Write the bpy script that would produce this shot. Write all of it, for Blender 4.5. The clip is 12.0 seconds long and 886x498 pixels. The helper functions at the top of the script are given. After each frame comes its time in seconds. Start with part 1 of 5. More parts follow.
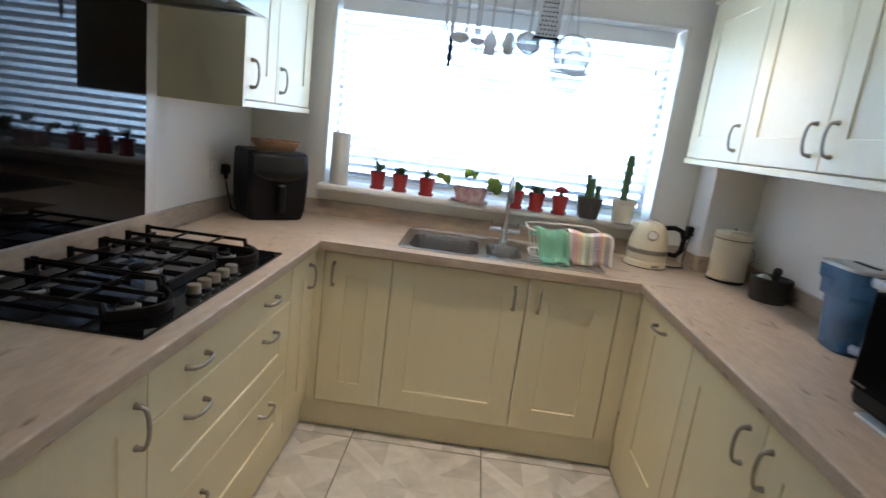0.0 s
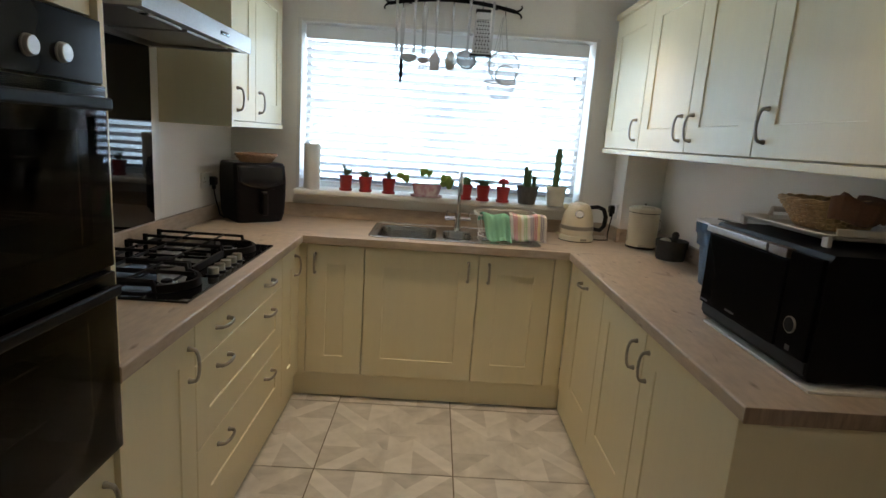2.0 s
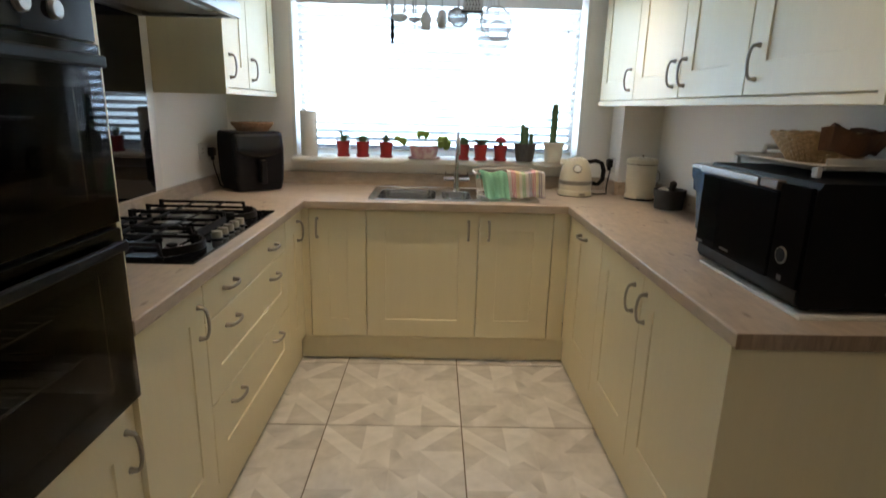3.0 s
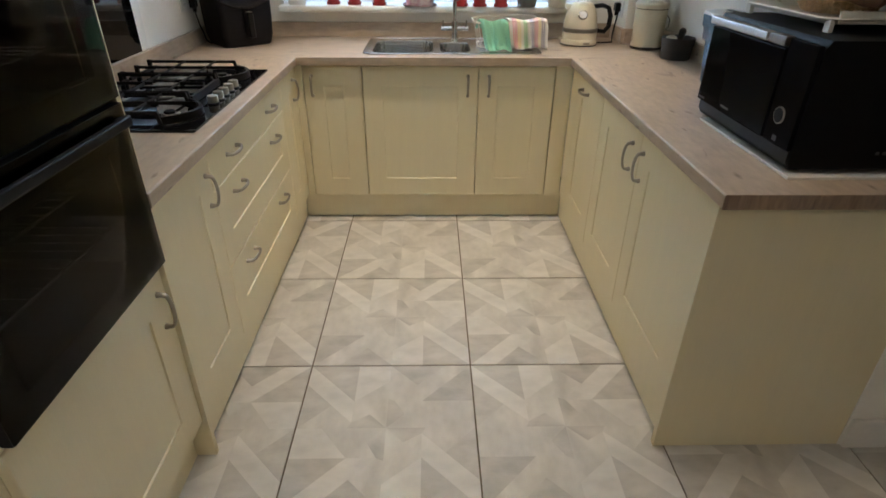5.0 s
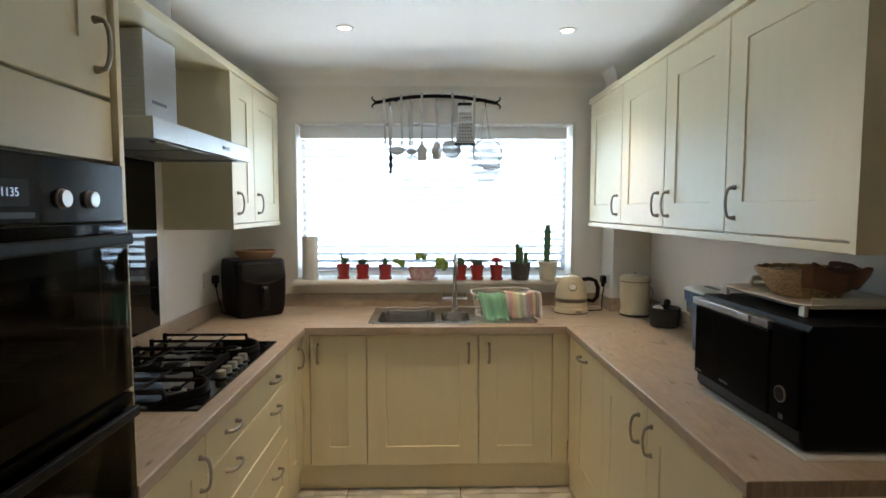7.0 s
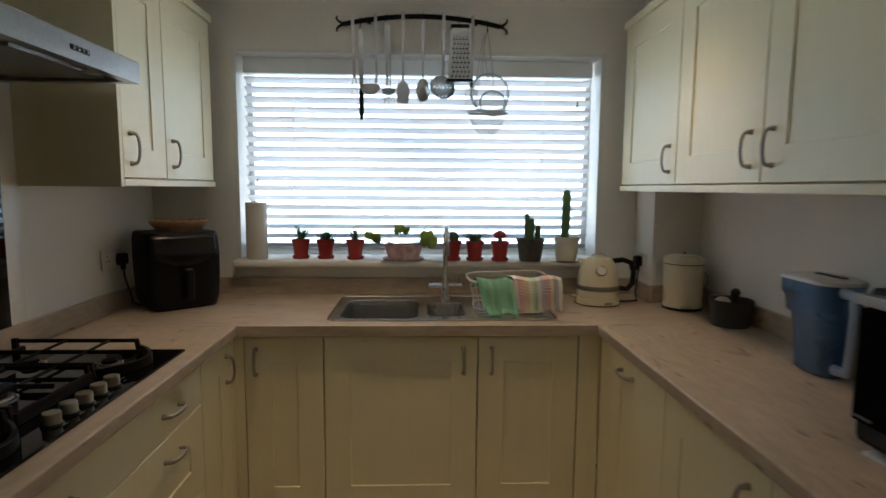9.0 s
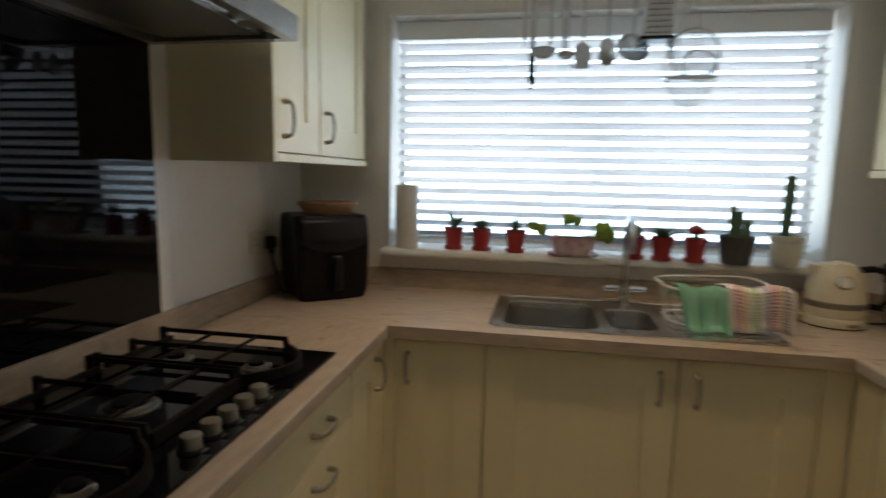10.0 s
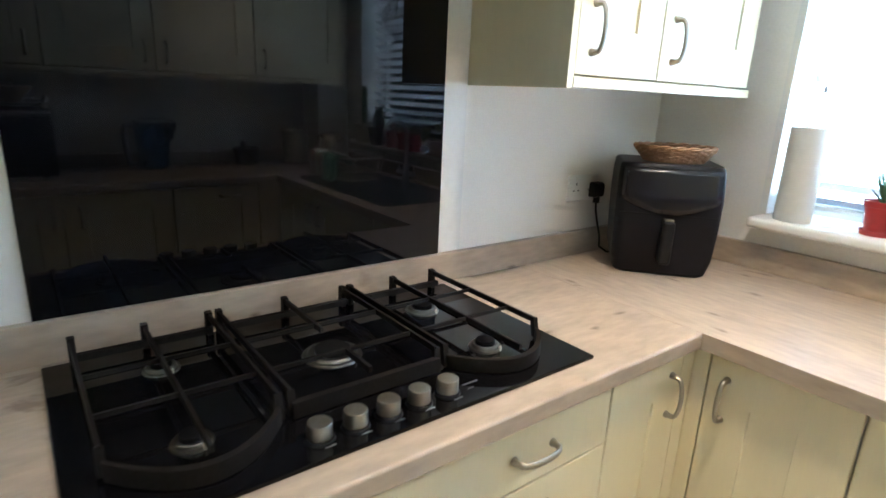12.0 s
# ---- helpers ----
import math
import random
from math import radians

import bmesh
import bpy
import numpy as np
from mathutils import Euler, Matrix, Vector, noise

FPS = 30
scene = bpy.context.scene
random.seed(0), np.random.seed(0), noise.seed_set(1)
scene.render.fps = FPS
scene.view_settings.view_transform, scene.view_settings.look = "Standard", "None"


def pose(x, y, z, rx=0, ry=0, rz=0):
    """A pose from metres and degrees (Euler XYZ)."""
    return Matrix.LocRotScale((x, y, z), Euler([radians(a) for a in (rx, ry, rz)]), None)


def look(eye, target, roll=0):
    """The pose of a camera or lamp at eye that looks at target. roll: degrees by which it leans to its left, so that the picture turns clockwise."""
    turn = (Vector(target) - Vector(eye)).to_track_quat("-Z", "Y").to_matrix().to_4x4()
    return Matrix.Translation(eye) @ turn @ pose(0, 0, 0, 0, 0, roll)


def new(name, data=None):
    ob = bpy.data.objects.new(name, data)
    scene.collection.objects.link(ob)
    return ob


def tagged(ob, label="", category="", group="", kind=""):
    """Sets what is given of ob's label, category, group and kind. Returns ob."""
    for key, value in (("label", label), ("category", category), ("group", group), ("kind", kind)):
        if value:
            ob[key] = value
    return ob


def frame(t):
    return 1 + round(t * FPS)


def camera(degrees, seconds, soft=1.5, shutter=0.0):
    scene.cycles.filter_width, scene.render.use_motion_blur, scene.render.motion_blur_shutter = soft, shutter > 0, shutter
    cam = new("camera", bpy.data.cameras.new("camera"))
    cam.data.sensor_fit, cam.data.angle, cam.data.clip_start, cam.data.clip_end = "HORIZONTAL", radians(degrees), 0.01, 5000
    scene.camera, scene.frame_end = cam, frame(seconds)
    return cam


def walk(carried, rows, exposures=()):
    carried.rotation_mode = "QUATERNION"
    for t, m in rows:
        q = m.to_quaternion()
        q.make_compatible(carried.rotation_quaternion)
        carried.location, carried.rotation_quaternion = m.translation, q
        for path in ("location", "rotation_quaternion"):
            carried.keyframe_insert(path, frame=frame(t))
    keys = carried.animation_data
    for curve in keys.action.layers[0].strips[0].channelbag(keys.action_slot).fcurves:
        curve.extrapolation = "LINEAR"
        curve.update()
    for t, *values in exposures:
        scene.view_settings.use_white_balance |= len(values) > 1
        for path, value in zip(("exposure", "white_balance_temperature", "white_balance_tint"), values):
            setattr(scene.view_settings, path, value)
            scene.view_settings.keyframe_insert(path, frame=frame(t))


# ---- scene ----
cam = camera(77.2, 12.0, shutter=0.4)
PATH = [
    (0, (1.224, -2.927, 1.45), (1.146, -0.974, 1.027), 7.2),
    (0.5, (1.303, -3.055, 1.453), (1.347, -1.094, 1.065), 6.4),
    (1, (1.346, -3.236, 1.451), (1.39, -1.273, 1.07), 4.8),
    (1.5, (1.291, -3.337, 1.464), (1.337, -1.374, 1.079), 4.2),
    (2, (1.264, -3.423, 1.454), (1.307, -1.463, 1.06), 4.0),
    (2.5, (1.266, -3.452, 1.445), (1.306, -1.492, 1.049), 2.3),
    (3, (1.283, -3.468, 1.401), (1.317, -1.53, 0.905), 1.4),
    (3.5, (1.287, -3.481, 1.381), (1.328, -1.613, 0.667), 1.1),
    (4.1, (1.284, -3.489, 1.388), (1.325, -1.718, 0.458), 0.9),
    (4.5, (1.281, -3.494, 1.415), (1.322, -1.765, 0.409), 0.7),
    (4.9, (1.277, -3.499, 1.448), (1.318, -1.767, 0.448), 0.5),
    (5.3, (1.273, -3.504, 1.477), (1.315, -1.725, 0.563), 0.4),
    (5.5, (1.271, -3.506, 1.488), (1.313, -1.692, 0.648), 0.3),
    (6, (1.269, -3.508, 1.53), (1.31, -1.591, 0.962), 0.1),
    (6.5, (1.254, -3.517, 1.539), (1.301, -1.543, 1.219), 0.3),
    (6.7, (1.252, -3.52, 1.547), (1.297, -1.534, 1.311), 0.1),
    (7.1, (1.265, -3.486, 1.53), (1.314, -1.49, 1.404), 0.0),
    (7.5, (1.303, -3.384, 1.5), (1.357, -1.386, 1.402), -0.1),
    (7.9, (1.35, -3.236, 1.465), (1.409, -1.24, 1.346), -0.1),
    (8.3, (1.392, -3.061, 1.445), (1.455, -1.069, 1.285), -0.1),
    (8.5, (1.409, -2.97, 1.46), (1.474, -0.98, 1.278), 0.2),
    (9, (1.3, -2.689, 1.438), (1.378, -0.703, 1.219), 0.4),
    (9.5, (1.148, -2.441, 1.435), (1.142, -0.458, 1.182), 0.6),
    (10, (1.09, -2.326, 1.409), (0.738, -0.376, 1.143), 1.2),
    (10.2, (1.153, -2.264, 1.41), (0.516, -0.392, 1.11), 0.5),
    (10.5, (1.21, -2.221, 1.397), (0.219, -0.519, 1.049), 0.9),
    (10.7, (1.229, -2.196, 1.405), (0.081, -0.608, 1.004), 1.5),
    (11, (1.256, -2.141, 1.407), (-0.062, -0.705, 0.957), 1.3),
    (11.5, (1.228, -1.98, 1.389), (-0.229, -0.702, 0.891), 1.4),
    (12, (1.155, -1.798, 1.414), (-0.362, -0.614, 0.871), 2.6),
]
EXPOSURES = [(0, 0.2, 6000, 17), (0.5, -0.24, 6850, 17), (1, -0.4, 7050, 16), (1.5, -0.4, 7000, 16), (2.5, -0.1, 6950, 16), (3.5, 0.16, 6750, 16), (5.5, 0.52, 6150, 14), (6.5, 0.18, 6800, 15),
             (8.3, -0.64, 7300, 17), (9.5, -1.12, 7450, 17), (10, -0.95, 7550, 17), (10.5, -0.34, 7450, 17), (11, 0.48, 6700, 14), (11.5, 0.74, 6250, 13), (12, 1.1, 5950, 12)]
walk(cam, [(t, look(eye, target, roll)) for t, eye, target, roll in PATH], EXPOSURES)

# ---- light ----
world = bpy.data.worlds.new("world")
scene.world = world
world.use_nodes = True
wn = world.node_tree
sky = wn.nodes.new("ShaderNodeTexSky")
sky.sky_type, sky.sun_disc, sky.sun_elevation, sky.sun_rotation = "NISHITA", False, radians(40), radians(20)
wn.nodes["Background"].inputs[1].default_value = 0.12
wn.links.new(sky.outputs[0], wn.nodes["Background"].inputs[0])


def area_lamp(name, m, sx, sy, watts, colour):
    data = bpy.data.lights.new(name, "AREA")
    data.shape, data.size, data.size_y, data.energy, data.color = "RECTANGLE", sx, sy, watts, colour
    ob = new(name, data)
    ob.matrix_world = m
    return ob


# sky light in the kitchen window's opening, outside the blind
area_lamp("window_daylight", pose(1.29, 0.31, 1.585, -90, 0, 0), 1.74, 0.86, 9, (0.74, 0.89, 1.0))
# added lamp outside, unseen, shines up through the blind to brighten the ceiling
area_lamp("upward_fill", pose(1.29, 0.66, 0.74, -132, 0, 0), 1.74, 0.6, 84, (0.84, 0.94, 1.0))

# ---- materials ----


def material(name, colour, rough=0.5, metal=0.0, vary=0.08, size=40.0, bump=0.0, stretch=(1, 1, 1), blotch=3.0, second=None, **extra):
    """Principled surface whose colour drifts at two scales, with fine relief."""
    mt = bpy.data.materials.new(name)
    mt.use_nodes = True
    n, l = mt.node_tree.nodes, mt.node_tree.links
    b = n["Principled BSDF"]
    b.inputs["Roughness"].default_value, b.inputs["Metallic"].default_value = rough, metal
    for key, value in extra.items():
        b.inputs[key.replace("_", " ")].default_value = value
    tc, mp = n.new("ShaderNodeTexCoord"), n.new("ShaderNodeMapping")
    mp.inputs["Scale"].default_value = stretch
    l.new(tc.outputs["Object"], mp.inputs[0])
    fine, broad = n.new("ShaderNodeTexNoise"), n.new("ShaderNodeTexNoise")
    fine.inputs["Scale"].default_value, broad.inputs["Scale"].default_value = size, blotch
    fine.inputs["Detail"].default_value, broad.inputs["Detail"].default_value = 6, 3
    l.new(mp.outputs[0], fine.inputs["Vector"])
    l.new(mp.outputs[0], broad.inputs["Vector"])
    add = n.new("ShaderNodeMath")
    add.operation = "MULTIPLY_ADD"
    add.inputs[1].default_value = 0.5
    half = n.new("ShaderNodeMath")
    half.operation = "MULTIPLY"
    half.inputs[1].default_value = 0.5
    l.new(broad.outputs[0], half.inputs[0])
    l.new(fine.outputs[0], add.inputs[0])
    l.new(half.outputs[0], add.inputs[2])
    ramp = n.new("ShaderNodeValToRGB")
    low = second or tuple(c * (1 - vary) for c in colour)
    high = tuple(min(1, c * (1 + vary * 0.6)) for c in colour)
    ramp.color_ramp.elements[0].position, ramp.color_ramp.elements[1].position = 0.36, 0.64
    ramp.color_ramp.elements[0].color, ramp.color_ramp.elements[1].color = (*low, 1), (*high, 1)
    l.new(add.outputs[0], ramp.inputs[0])
    l.new(ramp.outputs[0], b.inputs["Base Color"])
    rr = n.new("ShaderNodeMapRange")
    rr.inputs[3].default_value, rr.inputs[4].default_value = max(0.01, rough * 0.85), min(1, rough * 1.15)
    l.new(broad.outputs[0], rr.inputs[0])
    l.new(rr.outputs[0], b.inputs["Roughness"])
    if bump:
        bp = n.new("ShaderNodeBump")
        bp.inputs["Strength"].default_value, bp.inputs["Distance"].default_value = bump, 0.001
        l.new(fine.outputs[0], bp.inputs["Height"])
        l.new(bp.outputs[0], b.inputs["Normal"])
    return mt


def glowing(name, colour, strength):
    mt = bpy.data.materials.new(name)
    mt.use_nodes = True
    b = mt.node_tree.nodes["Principled BSDF"]
    b.inputs["Base Color"].default_value = (*colour, 1)
    b.inputs["Emission Color"].default_value, b.inputs["Emission Strength"].default_value = (*colour, 1), strength
    return mt


def oak_laminate(name, turn):
    """Pale oak print: long streaks, darker seams and small knots, the grain along y where turn is set."""
    mt = material(name, (0.46, 0.368, 0.284), 0.34, 0, 0.20, 9, 0.05, (1, 1, 1), 2.2)
    n, l = mt.node_tree.nodes, mt.node_tree.links
    b = n["Principled BSDF"]
    base = b.inputs["Base Color"].links[0].from_socket
    mp = [x for x in n if x.type == "MAPPING"][0]
    mp.inputs["Scale"].default_value = (6, 1.8, 6) if turn else (1.8, 6, 6)
    seam = n.new("ShaderNodeTexNoise")
    seam.inputs["Scale"].default_value, seam.inputs["Detail"].default_value, seam.inputs["Distortion"].default_value = 1.6, 8, 1.2
    m2 = n.new("ShaderNodeMapping")
    m2.inputs["Scale"].default_value = (6, 2.2, 6) if turn else (2.2, 6, 6)
    tc = [x for x in n if x.type == "TEX_COORD"][0]
    l.new(tc.outputs["Object"], m2.inputs[0])
    l.new(m2.outputs[0], seam.inputs["Vector"])
    r = n.new("ShaderNodeValToRGB")
    r.color_ramp.elements[0].position, r.color_ramp.elements[1].position = 0.30, 0.355
    r.color_ramp.elements[0].color, r.color_ramp.elements[1].color = (0.28, 0.20, 0.15, 1), (1, 1, 1, 1)
    l.new(seam.outputs[0], r.inputs[0])
    knots = n.new("ShaderNodeTexVoronoi")
    knots.voronoi_dimensions = "2D"
    knots.inputs["Scale"].default_value = 1.0
    apart, rise, flat = n.new("ShaderNodeSeparateXYZ"), n.new("ShaderNodeMath"), n.new("ShaderNodeCombineXYZ")
    l.new(tc.outputs["Object"], apart.inputs[0])
    l.new(apart.outputs[0 if turn else 1], rise.inputs[0])
    l.new(apart.outputs[2], rise.inputs[1])
    l.new(rise.outputs[0], flat.inputs[0 if turn else 1])
    l.new(apart.outputs[1 if turn else 0], flat.inputs[1 if turn else 0])
    m3 = n.new("ShaderNodeMapping")
    m3.inputs["Scale"].default_value = (8.5, 3.0, 8.5) if turn else (3.0, 8.5, 8.5)
    l.new(flat.outputs[0], m3.inputs[0])
    wob = n.new("ShaderNodeMix")
    wob.data_type = "VECTOR"
    wob.inputs["Factor"].default_value = 0.22
    l.new(m3.outputs[0], wob.inputs[4])
    l.new(seam.outputs[1], wob.inputs[5])
    l.new(wob.outputs[1], knots.inputs["Vector"])
    k = n.new("ShaderNodeValToRGB")
    k.color_ramp.elements[0].position, k.color_ramp.elements[1].position = 0.012, 0.062
    k.color_ramp.elements[0].color, k.color_ramp.elements[1].color = (0.20, 0.14, 0.10, 1), (1, 1, 1, 1)
    l.new(knots.outputs["Distance"], k.inputs[0])
    mul, mul2 = n.new("ShaderNodeMix"), n.new("ShaderNodeMix")
    for q in (mul, mul2):
        q.data_type, q.blend_type = "RGBA", "MULTIPLY"
    mul.inputs["Factor"].default_value, mul2.inputs["Factor"].default_value = 0.55, 0.7
    l.new(base, mul.inputs[6])
    l.new(r.outputs[0], mul.inputs[7])
    l.new(mul.outputs[2], mul2.inputs[6])
    l.new(k.outputs[0], mul2.inputs[7])
    l.new(mul2.outputs[2], b.inputs["Base Color"])
    return mt


def translucent(name, colour, share, vary=0.05):
    """Thin plastic or leaf that passes part of the light."""
    mt = material(name, colour, 0.5, 0, vary)
    n, l = mt.node_tree.nodes, mt.node_tree.links
    tr, mx = n.new("ShaderNodeBsdfTranslucent"), n.new("ShaderNodeMixShader")
    tr.inputs[0].default_value = (*colour, 1)
    mx.inputs[0].default_value = share
    out = n["Material Output"]
    l.new(n["Principled BSDF"].outputs[0], mx.inputs[1])
    l.new(tr.outputs[0], mx.inputs[2])
    l.new(mx.outputs[0], out.inputs[0])
    return mt


def clear(name, tint, ior=1.5, rough=0.02):
    """A pane: mostly see-through with a mirror sheen."""
    mt = bpy.data.materials.new(name)
    mt.use_nodes = True
    n, l = mt.node_tree.nodes, mt.node_tree.links
    tr, gl, mx, fr = n.new("ShaderNodeBsdfTransparent"), n.new("ShaderNodeBsdfGlossy"), n.new("ShaderNodeMixShader"), n.new("ShaderNodeFresnel")
    tr.inputs[0].default_value = (*tint, 1)
    gl.inputs["Roughness"].default_value = rough
    fr.inputs[0].default_value = ior
    l.new(fr.outputs[0], mx.inputs[0])
    l.new(tr.outputs[0], mx.inputs[1])
    l.new(gl.outputs[0], mx.inputs[2])
    l.new(mx.outputs[0], n["Material Output"].inputs[0])
    return mt


def knitted(name):
    """Cotton cloth in bands of pink, yellow, green, blue and red, each flecked with white stitches."""
    mt = material(name, (0.8, 0.78, 0.74), 0.95, 0, 0.1, 300, 0.6)
    n, l = mt.node_tree.nodes, mt.node_tree.links
    tc, sep = n.new("ShaderNodeTexCoord"), n.new("ShaderNodeSeparateXYZ")
    l.new(tc.outputs["UV"], sep.inputs[0])
    r = n.new("ShaderNodeValToRGB")
    r.color_ramp.interpolation = "CONSTANT"
    e = r.color_ramp.elements
    e[0].color = (0.75, 0.72, 0.68, 1)
    bands = [(0.08, (0.62, 0.10, 0.16)), (0.2, (0.70, 0.52, 0.15)), (0.3, (0.70, 0.68, 0.55)), (0.37, (0.22, 0.52, 0.20)), (0.48, (0.66, 0.64, 0.62)),
             (0.54, (0.13, 0.13, 0.30)), (0.63, (0.50, 0.07, 0.12)), (0.74, (0.68, 0.55, 0.20)), (0.82, (0.16, 0.14, 0.22)), (0.93, (0.72, 0.66, 0.62))]
    e[1].position, e[1].color = bands[0][0], (*bands[0][1], 1)
    for p, c in bands[1:]:
        s = e.new(p)
        s.color = (*c, 1)
    l.new(sep.outputs[0], r.inputs[0])
    wv = n.new("ShaderNodeTexWave")
    wv.bands_direction = "Y"
    wv.inputs["Scale"].default_value, wv.inputs["Distortion"].default_value = 8.5, 2.0
    l.new(tc.outputs["UV"], wv.inputs["Vector"])
    hard = n.new("ShaderNodeValToRGB")
    hard.color_ramp.elements[0].position, hard.color_ramp.elements[1].position = 0.66, 0.9
    wx, both = n.new("ShaderNodeTexWave"), n.new("ShaderNodeMath")
    wx.inputs["Scale"].default_value, wx.inputs["Distortion"].default_value = 7.0, 1.0
    l.new(tc.outputs["UV"], wx.inputs["Vector"])
    both.operation = "MAXIMUM"
    l.new(wv.outputs[1], both.inputs[0])
    l.new(wx.outputs[1], both.inputs[1])
    l.new(both.outputs[0], hard.inputs[0])
    mx = n.new("ShaderNodeMix")
    mx.data_type = "RGBA"
    mx.inputs[7].default_value = (0.78, 0.75, 0.71, 1)
    l.new(hard.outputs[0], mx.inputs["Factor"])
    l.new(r.outputs[0], mx.inputs[6])
    l.new(mx.outputs[2], n["Principled BSDF"].inputs["Base Color"])
    return mt


WALL = material("wall_paint", (0.87, 0.85, 0.80), 0.85, 0, 0.05, 180, 0.15, (1, 1, 1), 1.5)
CEIL = material("ceiling_paint", (0.92, 0.915, 0.90), 0.9, 0, 0.03, 150, 0.1)
WHITE = material("white_gloss_paint", (0.80, 0.79, 0.76), 0.4, 0, 0.04, 60, 0.05)
CREAM = material("cream_woodgrain_foil", (0.77, 0.69, 0.475), 0.42, 0, 0.025, 30, 0.1, (14, 14, 0.8), 2.0)
CARCASS = material("cream_board", (0.74, 0.67, 0.49), 0.55, 0, 0.05, 40, 0.05)
OAK_X = oak_laminate("oak_laminate_across", 0)
OAK_Y = oak_laminate("oak_laminate_along", 90)
END_GRAIN = material("end_grain_edging", (0.30, 0.215, 0.155), 0.5, 0, 0.35, 60, 0.1, (1.6, 1, 0.25), 14)
BLACK_GLASS = material("black_glass", (0.004, 0.004, 0.005), 0.035, 0, 0.1, 8, 0, (1, 1, 1), 3.0, Specular_IOR_Level=0.24)
DARK_GLASS = material("dark_appliance_glass", (0.004, 0.004, 0.005), 0.16, 0, 0.1, 8, 0, (1, 1, 1), 3.0, Specular_IOR_Level=0.015)
OVEN_GLASS = clear("smoked_oven_glass", (0.38, 0.38, 0.40), 1.14)
PANEL_GLASS = material("oven_panel_glass", (0.006, 0.0065, 0.009), 0.12, 0, 0.1, 8, 0, (1, 1, 1), 3.0, Specular_IOR_Level=0.09)
BLACK = material("black_plastic", (0.008, 0.008, 0.009), 0.38, 0, 0.25, 200, 0.1, Specular_IOR_Level=0.22)
BLACK_MATT = material("black_enamel", (0.005, 0.005, 0.006), 0.5, 0, 0.25, 120, 0.1, Specular_IOR_Level=0.12)
IRON = material("cast_iron", (0.011, 0.009, 0.008), 0.6, 0.0, 0.4, 160, 0.5, (1, 1, 1), 12, Specular_IOR_Level=0.16)
STEEL = material("brushed_steel", (0.42, 0.405, 0.395), 0.34, 1, 0.12, 90, 0.08, (1, 30, 30), 4)
BRIGHT = material("polished_steel", (0.66, 0.65, 0.63), 0.16, 1, 0.08, 40, 0.02)
UTENSIL = material("utensil_steel", (0.56, 0.55, 0.535), 0.3, 1, 0.12, 60, 0.03)
NICKEL = material("satin_nickel", (0.37, 0.335, 0.28), 0.44, 1, 0.15, 200, 0.05)
CHROME = material("chrome", (0.72, 0.72, 0.72), 0.08, 1, 0.04, 30)
GROUT = material("dark_grout", (0.17, 0.138, 0.10), 0.9, 0, 0.3, 200, 0.4)
TILE = [material("tile_pale", (0.63, 0.605, 0.56), 0.34, 0, 0.16, 9, 0.03, (1, 1.6, 1), 6),
        material("tile_mid", (0.57, 0.545, 0.50), 0.34, 0, 0.20, 9, 0.03, (1.6, 1, 1), 6),
        material("tile_grey", (0.50, 0.475, 0.435), 0.34, 0, 0.26, 9, 0.03, (1, 1.6, 1), 6)]
TERRACOTTA = material("red_plastic", (0.40, 0.032, 0.030), 0.42, 0, 0.12, 60, 0.05)
SOIL = material("soil", (0.035, 0.024, 0.016), 0.95, 0, 0.5, 300, 1.0)
LEAF = translucent("green_leaf", (0.34, 0.42, 0.10), 0.5, 0.25)
SUCCULENT = material("succulent_skin", (0.10, 0.185, 0.085), 0.5, 0, 0.3, 120, 0.2)
CACTUS = material("cactus_skin", (0.085, 0.16, 0.06), 0.6, 0, 0.3, 160, 0.4)
PINK = material("pink_cactus", (0.60, 0.07, 0.08), 0.6, 0, 0.2, 160, 0.5)
GREY_POT = material("dark_grey_ceramic", (0.075, 0.07, 0.066), 0.45, 0, 0.45, 26, 0.2, (3, 3, 0.6))
WHITE_POT = material("cream_glazed_ceramic", (0.70, 0.66, 0.55), 0.3, 0, 0.1, 30, 0.1)
TROUGH = material("painted_porcelain", (0.60, 0.52, 0.50), 0.35, 0, 0.1, 34, 0.05, (1, 1, 1), 16, (0.42, 0.17, 0.22))
WAX = translucent("kitchen_paper", (0.80, 0.77, 0.71), 0.2)
BLIND = translucent("white_blind_slat", (0.74, 0.77, 0.81), 0.17, 0.02)
PVC = material("white_pvc", (0.78, 0.78, 0.77), 0.3, 0, 0.03)
ENAMEL = material("cream_enamel", (0.70, 0.63, 0.47), 0.28, 0, 0.05, 20)
GRANITE = material("dark_granite", (0.035, 0.033, 0.032), 0.7, 0, 0.6, 260, 0.5)
BLUE = material("blue_plastic", (0.10, 0.27, 0.52), 0.2, 0, 0.08, 20, 0, Transmission_Weight=0.6)
PALE_BLUE = material("pale_blue_plastic", (0.34, 0.42, 0.56), 0.3, 0, 0.08, 20, 0)
WICKER = material("wicker", (0.60, 0.40, 0.21), 0.6, 0, 0.35, 90, 0.4)
WICKER_DARK = material("brown_wicker", (0.34, 0.19, 0.10), 0.6, 0, 0.35, 90, 0.4)
GREEN_CLOTH = material("green_towelling", (0.25, 0.56, 0.40), 0.95, 0, 0.2, 350, 1.0)
STRIPED = knitted("striped_knit")
TRAY = material("pale_tray_print", (0.62, 0.55, 0.46), 0.35, 0, 0.15, 14, 0.02, (1, 1, 1), 6, (0.34, 0.24, 0.17))
TRAY_PLASTIC = material("pale_tray_plastic", (0.72, 0.68, 0.62), 0.35, 0, 0.05)
BROWN_CLOTH = material("brown_linen", (0.20, 0.10, 0.06), 0.9, 0, 0.3, 300, 0.6)
